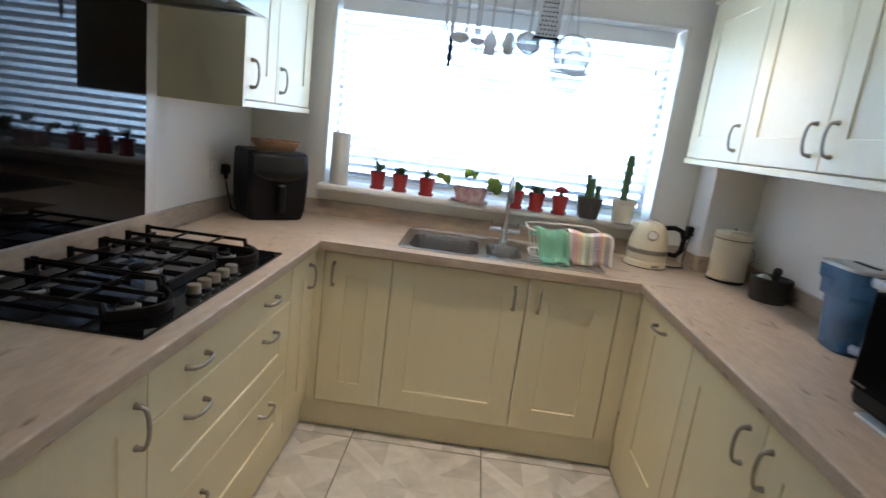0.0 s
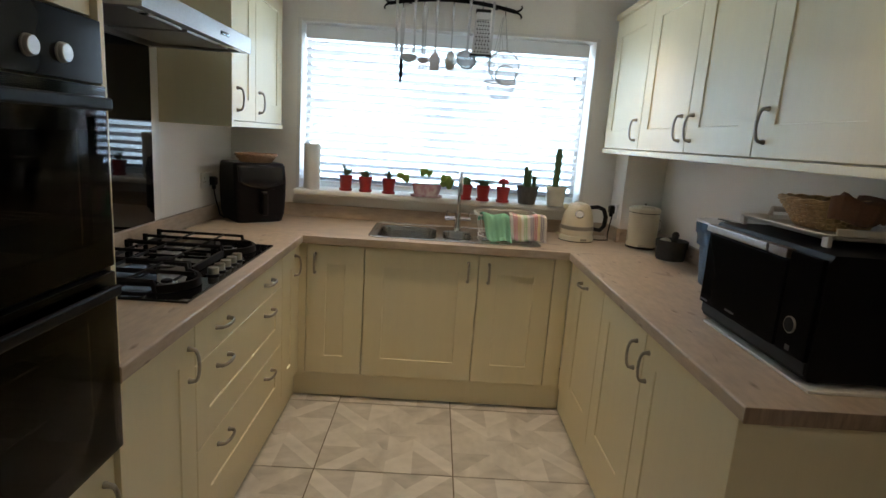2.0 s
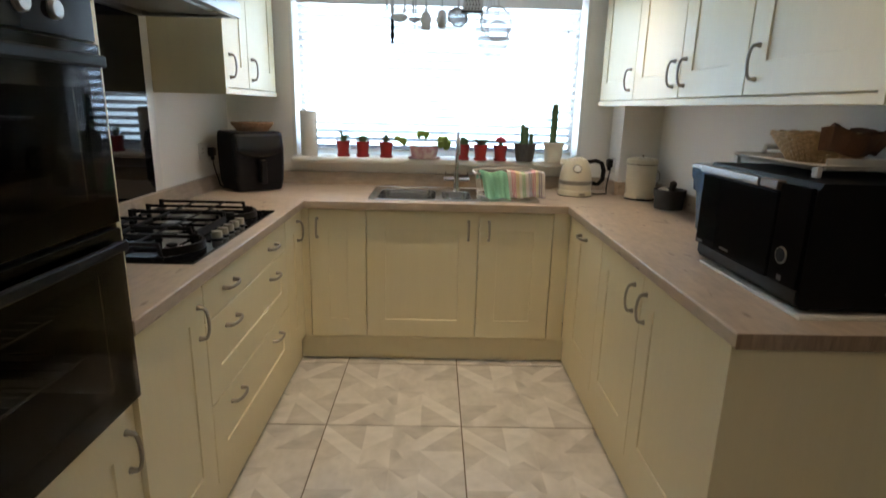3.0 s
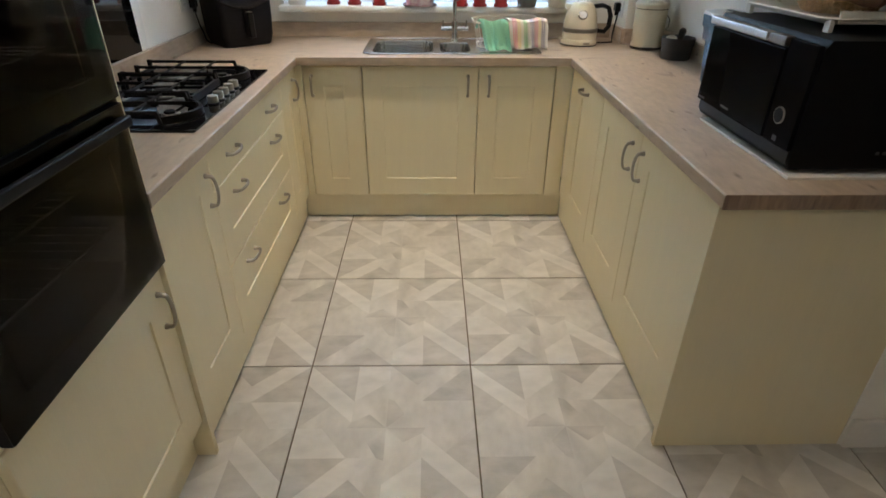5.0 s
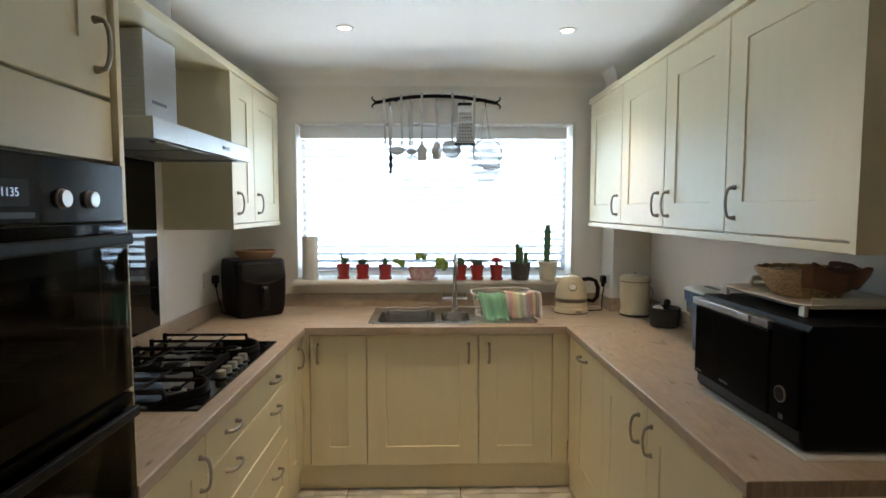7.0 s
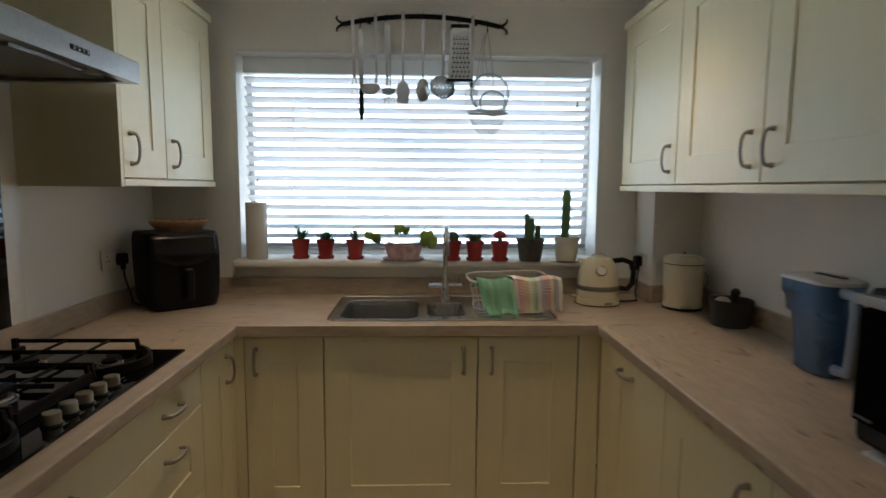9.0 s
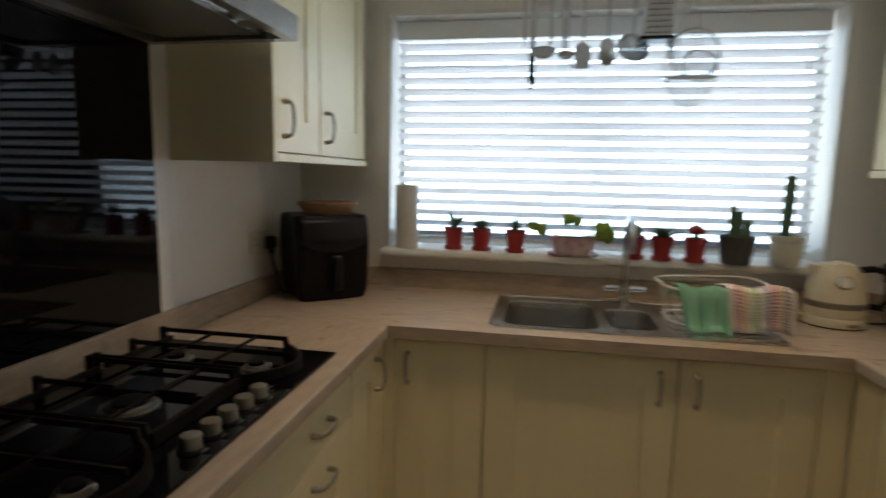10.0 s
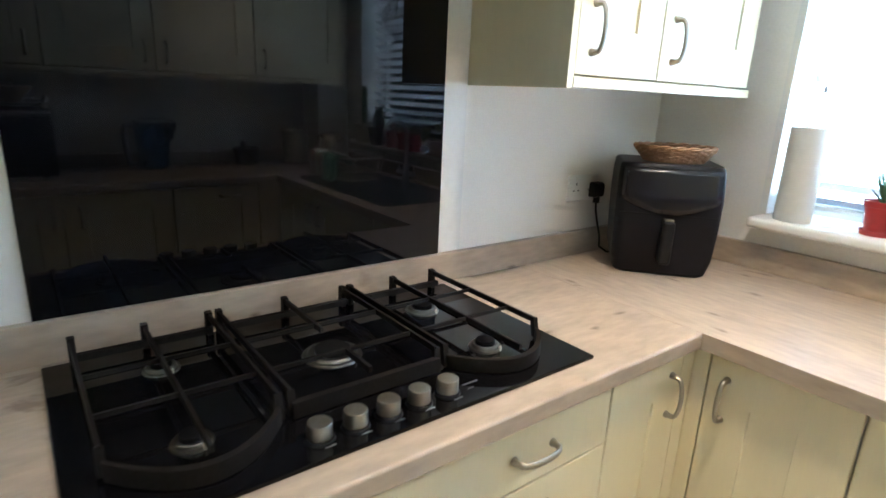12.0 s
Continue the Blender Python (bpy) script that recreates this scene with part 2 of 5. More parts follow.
MESH_WIRE = material("fine_wire", (0.40, 0.40, 0.40), 0.3, 1, 0.1)
BURNT = material("bronze_metal", (0.20, 0.165, 0.145), 0.45, 1, 0.15, 80, 0.05)
GARLIC = material("garlic_skin", (0.72, 0.68, 0.60), 0.6, 0, 0.15, 60, 0.2)
PRINT = material("grey_print", (0.09, 0.09, 0.095), 0.5, 0, 0.05)
PLASTIC_GREY = material("grey_plastic", (0.40, 0.40, 0.40), 0.5, 0, 0.1)
GLOW_CLOCK = glowing("clock_digits", (0.55, 0.72, 1.0), 0.4)
GLOW_LAMP = glowing("lamp_glass", (1.0, 0.93, 0.82), 14.0)

# ---- building helpers ----


def box(bm, x0, y0, z0, x1, y1, z1, m=None):
    v = [bm.verts.new((m @ Vector(p)) if m else p) for p in ((x0, y0, z0), (x1, y0, z0), (x1, y1, z0), (x0, y1, z0), (x0, y0, z1), (x1, y0, z1), (x1, y1, z1), (x0, y1, z1))]
    for f in ((3, 2, 1, 0), (4, 5, 6, 7), (0, 1, 5, 4), (1, 2, 6, 5), (2, 3, 7, 6), (3, 0, 4, 7)):
        bm.faces.new([v[i] for i in f])
    return bm


def boxed(x0, y0, z0, x1, y1, z1, bevel=0.0, steps=2):
    bm = box(bmesh.new(), min(x0, x1), min(y0, y1), min(z0, z1), max(x0, x1), max(y0, y1), max(z0, z1))
    if bevel:
        bmesh.ops.bevel(bm, geom=bm.edges[:], offset=bevel, segments=steps, affect="EDGES", profile=0.5)
    return bm


def loft(bm, rings, caps=True, loop=False):
    vs = [[bm.verts.new(p) for p in ring] for ring in rings]
    k = len(vs[0])
    pairs = list(zip(vs, vs[1:])) + ([(vs[-1], vs[0])] if loop else [])
    for a, b in pairs:
        for i in range(k):
            bm.faces.new((a[i], a[(i + 1) % k], b[(i + 1) % k], b[i]))
    if caps and not loop:
        bm.faces.new(vs[0][::-1])
        bm.faces.new(vs[-1])
    return bm


def lathe(bm, profile, seg=28, cx=0.0, cy=0.0, caps=True):
    return loft(bm, [[(cx + r * math.cos(a), cy + r * math.sin(a), z) for a in [2 * math.pi * i / seg for i in range(seg)]] for r, z in profile], caps)


def tube(bm, pts, r, seg=8, squash=1.0, closed=False, taper=None):
    """A rod swept along pts; squash flattens its section, taper gives a factor at each point."""
    pts = [Vector(p) for p in pts]
    rings, up = [], None
    for i, p in enumerate(pts):
        if closed:
            d = pts[(i + 1) % len(pts)] - pts[i - 1]
        else:
            d = pts[min(i + 1, len(pts) - 1)] - pts[max(i - 1, 0)]
        d.normalize()
        if up is None:
            up = Vector((0, 0, 1)) if abs(d.z) < 0.9 else Vector((0, 1, 0))
        side = d.cross(up).normalized()
        up = side.cross(d).normalized()
        k = r * (taper[i] if taper else 1)
        rings.append([p + side * (k * math.cos(a)) + up * (k * squash * math.sin(a)) for a in [2 * math.pi * j / seg for j in range(seg)]])
    return loft(bm, rings, not closed, closed)


def arc(cx, cy, r, a0, a1, n):
    return [(cx + r * math.cos(radians(a0 + (a1 - a0) * i / n)), cy + r * math.sin(radians(a0 + (a1 - a0) * i / n))) for i in range(n + 1)]


def rrect(x0, y0, x1, y1, r, n=5):
    """Corner-rounded rectangle as a ring of (x, y)."""
    return arc(x1 - r, y1 - r, r, 0, 90, n) + arc(x0 + r, y1 - r, r, 90, 180, n) + arc(x0 + r, y0 + r, r, 180, 270, n) + arc(x1 - r, y0 + r, r, 270, 360, n)


def slab(bm, outer, holes, z0, z1):
    """A plate with holes through it."""
    loops = []
    edges = []
    for ring in [outer] + holes:
        vs = [bm.verts.new((x, y, z1)) for x, y in ring]
        loops.append(vs)
        edges += [bm.edges.new((vs[i], vs[(i + 1) % len(vs)])) for i in range(len(vs))]
    made = bmesh.ops.triangle_fill(bm, use_beauty=True, edges=edges, normal=(0, 0, 1))
    faces = [f for f in made["geom"] if isinstance(f, bmesh.types.BMFace)]
    low = {}
    for vs in loops:
        for v in vs:
            low[v] = bm.verts.new((v.co.x, v.co.y, z0))
    for f in faces:
        bm.faces.new([low[v] for v in f.verts][::-1])
    for vs in loops:
        for i in range(len(vs)):
            a, b = vs[i], vs[(i + 1) % len(vs)]
            bm.faces.new((a, b, low[b], low[a]))
    return bm


def broad_faces(me, near):
    """Corner normals weighted by face area, so that flat faces beside small bevels stay truly flat."""
    at = [[] for _ in me.vertices]
    for p in me.polygons:
        for v in p.vertices:
            at[v].append((p.normal, p.area))
    normals = []
    for p in me.polygons:
        for v in p.vertices:
            total = Vector((0, 0, 0))
            for n, area in at[v]:
                if n.dot(p.normal) > near:
                    total += n * area
            normals.append(total.normalized() if total.length > 0 else p.normal.copy())
    me.normals_split_custom_set(normals)


def mesh_of(name, bm, mats, sharp=38):
    bmesh.ops.recalc_face_normals(bm, faces=bm.faces[:])
    me = bpy.data.meshes.new(name)
    bm.to_mesh(me)
    bm.free()
    for mt in mats if isinstance(mats, (list, tuple)) else [mats]:
        me.materials.append(mt)
    me.polygons.foreach_set("use_smooth", [True] * len(me.polygons))
    me.set_sharp_from_angle(angle=radians(sharp))
    if len(me.polygons) < 900:
        broad_faces(me, math.cos(radians(sharp + 4)))
    return me


def part(name, bm, mats, parent, label="", m=None):
    ob = new(name, bm if isinstance(bm, bpy.types.Mesh) else mesh_of(name, bm, mats))
    ob.parent = parent
    if m is not None:
        ob.matrix_basis = m
    return tagged(ob, label)


def thing(name, m, label, category, group="", kind=""):
    ob = new(name)
    ob.empty_display_size = 0.05
    ob.matrix_world = m
    return tagged(ob, label, category, group, kind)


def single(name, bm, mats, label, category, m=None, group="", kind=""):
    ob = new(name, mesh_of(name, bm, mats))
    if m is not None:
        ob.matrix_world = m
    return tagged(ob, label, category, group, kind)


# ---- setting ----
WX0, WX1, WY, CZ = -0.006, 2.61, 0.065, 2.39      # left wall, right wall, window wall, ceiling
RX1, RY0 = 4.4, -5.6                               # far sides of the open room behind
END_Y = -2.255                                     # where the right wall turns the corner


def structure(name, bm, mats, label, category="wall"):
    return single(name, bm, mats, label, category, kind="structure")


single("floor", boxed(WX0 - 0.1, RY0, -0.06, RX1, WY + 0.1, -0.004), GROUT, "dark grout bed under the kitchen floor tiles", "floor", kind="structure")
structure("ceiling", boxed(WX0 - 0.1, RY0, CZ, RX1, WY + 0.3, CZ + 0.1), CEIL, "smooth white painted ceiling", "ceiling")
structure("wall_west", boxed(WX0 - 0.12, RY0, -0.05, WX0, WY + 0.3, CZ), WALL, "off-white painted plaster wall")
OX0, OX1, OZ0, OZ1 = 0.412, 2.178, 1.06, 2.075     # window opening
bm = bmesh.new()
slab(bm, [(WX0, -0.05), (RX1, -0.05), (RX1, CZ), (WX0, CZ)], [[(OX0, OZ0), (OX1, OZ0), (OX1, OZ1), (OX0, OZ1)]], -0.223, 0)
bm.transform(Matrix.Translation((0, WY, 0)) @ Matrix.Rotation(radians(90), 4, "X"))
structure("wall_north", bm, WALL, "off-white painted wall round the kitchen window")
structure("wall_east", boxed(WX1, END_Y, -0.05, RX1, WY, CZ), WALL, "off-white painted wall that ends in a corner")
structure("wall_pier", boxed(2.379, -0.153, 0, WX1, WY, CZ), WALL, "painted boxed-in pipe corner beside the window")
structure("wall_far_east", boxed(RX1, RY0, -0.05, RX1 + 0.1, WY + 0.3, CZ), WALL, "plain off-white wall")
structure("wall_south", boxed(WX0 - 0.12, RY0 - 0.12, -0.05, RX1 + 0.1, RY0, CZ), WALL, "plain off-white wall")


def coving(points):
    """Concave plaster coving swept along wall corners, given the wall line and the way into the room at each point."""
    rings = []
    prof = [(0, 0)] + [(0.085 * (1 - math.cos(radians(a))), -0.085 + 0.085 * math.sin(radians(a))) for a in range(0, 91, 15)]
    for (x, y), (dx, dy) in points:
        rings.append([(x + dx * u, y + dy * u, CZ + v) for u, v in prof])
    return loft(bmesh.new(), rings)


structure("coving", coving([((WX0, -2.2), (1, 0)), ((WX0, WY), (1, -1)), ((2.379, WY), (-1, -1)), ((2.379, -0.153), (-1, -1)), ((WX1, -0.153), (-1, -1)), ((WX1, END_Y), (-1, -1)), ((RX1, END_Y), (0, -1))]),
          CEIL, "white concave plaster coving under the ceiling", "coving")
sk = boxed(2.615, END_Y - 0.018, 0, RX1, END_Y, 0.12, 0.006)
structure("baseboard", sk, WHITE, "white painted skirting board on the wall end", "skirting board")

# window: frame, pane, sill
win = tagged(thing("window_1", pose(0, 0, 0), "white plastic kitchen window behind the blind", "window"), kind="structure")
bm = bmesh.new()
slab(bm, [(OX0, OZ0 + 0.02), (OX1, OZ0 + 0.02), (OX1, OZ1), (OX0, OZ1)], [[(OX0 + 0.028, OZ0 + 0.06), (OX1 - 0.028, OZ0 + 0.06), (OX1 - 0.028, OZ1 - 0.05), (OX0 + 0.028, OZ1 - 0.05)]], -0.05, 0)
bm.transform(Matrix.Translation((0, 0.235, 0)) @ Matrix.Rotation(radians(90), 4, "X"))
part("window_frame", bm, PVC, win)
pane = part("pane", boxed(OX0 + 0.02, 0.258, OZ0 + 0.05, OX1 - 0.02, 0.264, OZ1 - 0.04), clear("window_glass", (0.95, 0.97, 0.97)), win)
pane.visible_shadow = False
for name, b in (("reveal", (OX0 - 0.018, WY - 0.004, 1.088, OX0 + 0.004, 0.23, OZ1 + 0.016)), ("reveal", (OX1 - 0.004, WY - 0.004, 1.088, OX1 + 0.018, 0.23, OZ1 + 0.016)), ("reveal", (OX0 + 0.004, WY - 0.004, OZ1 - 0.004, OX1 - 0.004, 0.23, OZ1 + 0.016))):
    part(name, boxed(*b, 0.002), WHITE, win, "white plastic reveal lining")
bm = boxed(0.396, -0.027, 1.054, 2.2, 0.24, 1.087, 0.012, 3)
structure("window_sill", bm, WHITE, "white painted window sill with a rounded nose", "window sill")

# pale overcast sky a little way outside the window
bm = bmesh.new()
box(bm, -9.0, 2.6, -2.5, 12.0, 2.65, 7.0)
structure("backdrop", bm, glowing("overcast_sky", (0.54, 0.78, 1.0), 9.0), "pale overcast sky outside the kitchen window", "sky")

# upstand strips along the walls
for name, b, mt in (("upstand", (WX0, -2.27, 0.91, WX0 + 0.022, WY, 0.991), OAK_Y), ("upstand", (WX0 + 0.022, WY - 0.022, 0.91, 2.357, WY, 0.991), OAK_X),
                    ("upstand", (2.357, -0.175, 0.91, 2.379, WY, 0.991), OAK_Y), ("upstand", (2.379, -0.175, 0.91, WX1 - 0.022, -0.153, 0.991), OAK_X), ("upstand", (WX1 - 0.022, -2.26, 0.91, WX1, -0.153, 0.991), OAK_Y)):
    structure(name, boxed(*b, 0.003), mt, "oak-effect laminate upstand behind the worktop", "upstand")

# ---- worktops ----
SINK = (0.921, -0.53, 1.856, -0.035)
single("worktop", slab(bmesh.new(), [(WX0, -0.6), (WX1, -0.6), (WX1, WY), (WX0, WY)], [rrect(SINK[0] + 0.02, SINK[1] + 0.02, SINK[2] - 0.02, SINK[3] - 0.02, 0.05)], 0.87, 0.91), OAK_X, "pale oak-effect laminate worktop under the window", "worktop")
for x0, x1, y0 in ((WX0, 0.6, -2.268), (1.988, WX1, -2.282)):
    bm = boxed(x0, y0, 0.87, x1, -0.6012, 0.91)
    es = [e for e in bm.edges if abs(e.verts[0].co.x - e.verts[1].co.x) < 1e-6 and abs(e.verts[0].co.z - e.verts[1].co.z) < 1e-6 and abs(e.verts[0].co.x - (0.6 if x0 < 0 else 1.988)) < 1e-4]
    bmesh.ops.bevel(bm, geom=es, offset=0.006, segments=3, affect="EDGES", profile=0.5)
    top = single("worktop", bm, OAK_Y, "pale oak-effect laminate worktop along the wall", "worktop")
    part("edging", boxed(x0 + 0.0005, y0 - 0.0022, 0.8703, x1 - 0.0005, y0 - 0.0002, 0.9096, 0.0006), END_GRAIN, top, "reddish brown end edging with upright grain")

# ---- cabinets ----


def bow_handle(span=0.1):
    """A bowed bar on two flared feet, along z, standing off towards -y."""
    bm = bmesh.new()
    pts = [(0, -0.006, -span / 2)] + [(0, -0.012 - 0.020 * math.sin(math.pi * i / 12) ** 0.7, -span / 2 * math.cos(math.pi * i / 12)) for i in range(1, 12)] + [(0, -0.006, span / 2)]
    tube(bm, pts, 0.0060, 8, 0.8, taper=[1.25, 1.15] + [1] * 9 + [1.15, 1.25])
    for s in (-1, 1):
        f = lathe(bmesh.new(), [(0.0085, 0), (0.0085, 0.003), (0.0065, 0.010), (0.006, 0.014)], 10)
        f.transform(Matrix.Translation((0, 0, s * span / 2)) @ Matrix.Rotation(radians(90), 4, "X"))
        me = bpy.data.meshes.new("t")
        f.to_mesh(me)
        f.free()
        bm.from_mesh(me)
        bpy.data.meshes.remove(me)
    return mesh_of("handle", bm, NICKEL, 50)


HANDLE = bow_handle()
UPRIGHT, FLAT = pose(0, 0, 0), pose(0, 0, 0, 0, 90, 0)


def shaker(w, h, stile=0.1, flat=False):
    """A framed door leaf with a recessed panel; its face looks to -y, its lower left back corner at the origin."""
    g, t = 0.0023, 0.02
    x0, x1, z0, z1 = g, w - g, g, h - g
    bm = bmesh.new()
    if flat:
        return boxed(x0, -t, z0, x1, 0, z1, 0.0025, 2)
    s, d = stile, 0.005
    out = [(x0, z0), (x1, z0), (x1, z1), (x0, z1)]
    inn = [(x0 + s, z0 + s), (x1 - s, z0 + s), (x1 - s, z1 - s), (x0 + s, z1 - s)]
    pan = [(x0 + s + 0.002, z0 + s + 0.002), (x1 - s - 0.002, z0 + s + 0.002), (x1 - s - 0.002, z1 - s - 0.002), (x0 + s + 0.002, z1 - s - 0.002)]
    e = 0.002
    shr = [(x0 + e, z0 + e), (x1 - e, z0 + e), (x1 - e, z1 - e), (x0 + e, z1 - e)]
    rings = [[(x, 0, z) for x, z in out], [(x, -t + e, z) for x, z in out], [(x, -t, z) for x, z in shr], [(x, -t, z) for x, z in inn], [(x, -t + d, z) for x, z in pan]]
    return loft(bm, rings)


def unit(m, u0, u1, z0, z1, depth, label, category="cabinet", name="base_cabinet", group="kitchen cabinets"):
    """A cabinet: local x along the run, the doors' plane at y = 0, the carcass behind it."""
    top = thing(name, m @ pose(u0, 0, z0), label, category, group)
    part("body", boxed(0.001, 0.036, 0, u1 - u0 - 0.001, max(depth, 0.044), z1 - z0), CARCASS, top)
    return top


def leaf(top, a, b, z0, z1, handle=None, name="door", flat=False, spots=None, stile=0.1):
    """A door or drawer front on a cabinet, in the cabinet's own measures; handle: (x, z, upright)."""
    d = part(name, shaker(b - a, z1 - z0, stile, flat), CREAM, top, m=pose(a, 0.02, z0))
    for hx, hz, up in spots or ([handle] if handle else []):
        part("handle", HANDLE, None, d, "satin nickel bow handle", pose(hx - a, -0.02, hz - z0) @ (UPRIGHT if up else FLAT))
    return d


BACK = pose(0, -0.60 + 0.02, 0)
LEFT = pose(0.578, 0, 0, 0, 0, 90)
RIGHT = pose(2.01, 0, 0, 0, 0, -90)
ZB, ZT = 0.15, 0.868
H1 = ZT - ZB - 0.003
# window run
c = unit(BACK, 0.618, 0.922, ZB, ZT, 0.5, "cream shaker base cabinet beside the sink with one door")
leaf(c, 0, 0.304, 0, H1, (0.045, 0.615, True))
c = unit(BACK, 0.922, 1.521, ZB, ZT, 0.028, "cream shaker sink cabinet with one wide door")
leaf(c, 0, 0.599, 0, H1, (0.545, 0.615, True))
c = unit(BACK, 1.521, 1.92, ZB, ZT, 0.028, "cream shaker base cabinet below the drainer")
leaf(c, 0, 0.399, 0, H1, (0.055, 0.615, True))
single("filler_panel", boxed(1.922, -0.578, ZB, 2.009, -0.55, ZT, 0.001), CREAM, "cream corner filler panel between cabinets", "panel")
single("filler_panel", boxed(0.550, -0.6235, ZB, 0.5775, -0.556, ZT, 0.001), CREAM, "cream corner filler panel between cabinets", "panel")
single("filler_panel", boxed(0.579, -0.579, ZB, 0.6165, -0.55, ZT, 0.001), CREAM, "cream corner filler panel between cabinets", "panel")
# hob run
c = unit(LEFT, -0.894, -0.604, ZB, ZT, 0.5, "narrow cream shaker base cabinet in the corner")
leaf(c, 0, 0.27, 0, H1, (0.225, 0.615, True))
c = unit(LEFT, -1.846, -0.894, ZB, ZT, 0.5, "wide cream three-drawer cabinet below the gas hob", "drawer cabinet", "drawer_cabinet")
hx = (0.212, 0.728)
leaf(c, 0, 0.952, 0.575, H1, name="drawer_front", flat=True, spots=[(x, 0.644, False) for x in hx])
leaf(c, 0, 0.952, 0.288, 0.575, name="drawer_front", spots=[(x, 0.51, False) for x in hx])
leaf(c, 0, 0.952, 0, 0.288, name="drawer_front", spots=[(x, 0.223, False) for x in hx])
c = unit(LEFT, -2.25, -1.846, ZB, ZT, 0.5, "cream shaker base cabinet beside the oven tower")
leaf(c, 0, 0.404, 0, H1, (0.358, 0.60, True))
# right run
single("filler_panel", boxed(2.011, -0.70, ZB, 2.04, -0.581, ZT, 0.001), CREAM, "cream corner filler panel between cabinets", "panel")
c = unit(RIGHT, 0.702, 1.16, ZB, ZT, 0.5, "cream shaker front of a built-in appliance", "cabinet")
leaf(c, 0, 0.458, 0, H1, (0.165, 0.655, False))
c = unit(RIGHT, 1.16, 1.652, ZB, ZT, 0.5, "cream shaker base cabinet with one door")
leaf(c, 0, 0.492, 0, H1, (0.418, 0.60, True))
c = unit(RIGHT, 1.652, 2.228, ZB, ZT, 0.5, "cream shaker base cabinet at the end of the run")
leaf(c, 0, 0.576, 0, H1, (0.04, 0.60, True))
single("end_panel", boxed(1.998, -2.253, 0, WX1 - 0.001, -2.232, 0.869, 0.0015), CREAM, "plain cream end panel closing the cabinet run", "panel")
# plinths
for b in ((0.5505, -0.543, 0.004, 2.0275, -0.525, 0.148), (0.53, -2.25, 0.004, 0.55, -0.545, 0.148), (2.028, -2.231, 0.004, 2.05, -0.545, 0.148)):
    single("plinth", boxed(*b, 0.001), CREAM, "cream plinth board below the base cabinets", "plinth")

# wall cabinets
WZ0, WZ1 = 1.456, 2.178
WR = pose(2.262, 0, 0, 0, 0, -90)
edges = (0.03, 0.60, 1.135, 1.632, 2.206)
for i in range(4):
    a, b = edges[i], edges[i + 1]
    c = unit(WR, a, b, WZ0, WZ1, 0.345 if i else 0.1, "cream shaker wall cabinet in a row above the worktop", name="wall_cabinet")
    leaf(c, 0, b - a, 0, WZ1 - WZ0, ((b - a - 0.055) if i < 2 else (0.05 if i == 2 else 0.062), 0.10, True))
single("light_pelmet", boxed(2.258, -2.207, 1.428, 2.276, -0.02, 1.454, 0.003), CREAM, "cream light pelmet below the wall cabinets", "pelmet")
single("cornice_board", boxed(2.25, -2.236, 2.18, WX1 - 0.09, -0.02, 2.212, 0.003), CREAM, "cream cornice board on top of the wall cabinets", "cornice")
single("end_panel", boxed(2.256, -2.23, 1.428, WX1 - 0.001, -2.2075, 2.1785, 0.001), CREAM, "cream end panel of the wall cabinet row", "panel")
WL = pose(0.325, 0, 0, 0, 0, 90)
c = unit(WL, -0.815, -0.02, 1.462, 2.178, 0.328, "cream shaker two-door wall cabinet beside the window", name="wall_cabinet")
leaf(c, 0, 0.315, 0, 0.716, (0.05, 0.10, True))
leaf(c, 0.315, 0.795, 0, 0.716, (0.368, 0.10, True))
single("light_pelmet", boxed(0.309, -0.8155, 1.436, 0.328, -0.008, 1.4605, 0.003), CREAM, "cream light pelmet below the wall cabinet", "pelmet")
single("end_panel", boxed(WX0 + 0.001, -0.836, 1.4345, 0.327, -0.816, 2.178, 0.001), CREAM, "cream end panel of the wall cabinet", "panel")
c = unit(WL, -2.25, -1.93, 1.462, 2.178, 0.328, "narrow cream wall cabinet beside the oven tower", name="wall_cabinet")
leaf(c, 0, 0.30, 0, 0.716, (0.05, 0.10, True))
single("light_pelmet", boxed(0.309, -2.25, 1.436, 0.328, -1.9305, 1.4605, 0.003), CREAM, "cream light pelmet below the narrow wall cabinet", "pelmet")
single("end_panel", boxed(WX0 + 0.001, -1.93, 1.4345, 0.327, -1.911, 2.178, 0.001), CREAM, "cream end panel of the wall cabinet", "panel")
single("cornice_board", boxed(WX0 + 0.09, -2.25, 2.18, 0.335, -0.01, 2.214, 0.003), CREAM, "cream board bridging the cabinets above the hood", "cornice")

# downlights: two by the window; the three further back are unseen, added for fill
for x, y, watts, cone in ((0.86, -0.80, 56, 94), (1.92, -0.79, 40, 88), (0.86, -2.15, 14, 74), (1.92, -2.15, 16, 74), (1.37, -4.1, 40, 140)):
    d = thing("downlight", pose(x, y, CZ), "lit recessed downlight with a white rim; the three at the back added as unseen fill", "downlight", "ceiling downlights")
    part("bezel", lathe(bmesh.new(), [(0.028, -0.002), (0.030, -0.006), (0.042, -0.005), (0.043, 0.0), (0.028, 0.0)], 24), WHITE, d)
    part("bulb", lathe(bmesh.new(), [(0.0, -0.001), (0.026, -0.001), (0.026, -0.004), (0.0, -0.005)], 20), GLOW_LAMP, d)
    lamp = bpy.data.lights.new("downlight_or_fill", "SPOT")
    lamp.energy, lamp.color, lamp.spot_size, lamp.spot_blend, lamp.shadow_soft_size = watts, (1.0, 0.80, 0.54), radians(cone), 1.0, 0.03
    lo = new("downlight_or_fill", lamp)
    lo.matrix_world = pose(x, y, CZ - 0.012)

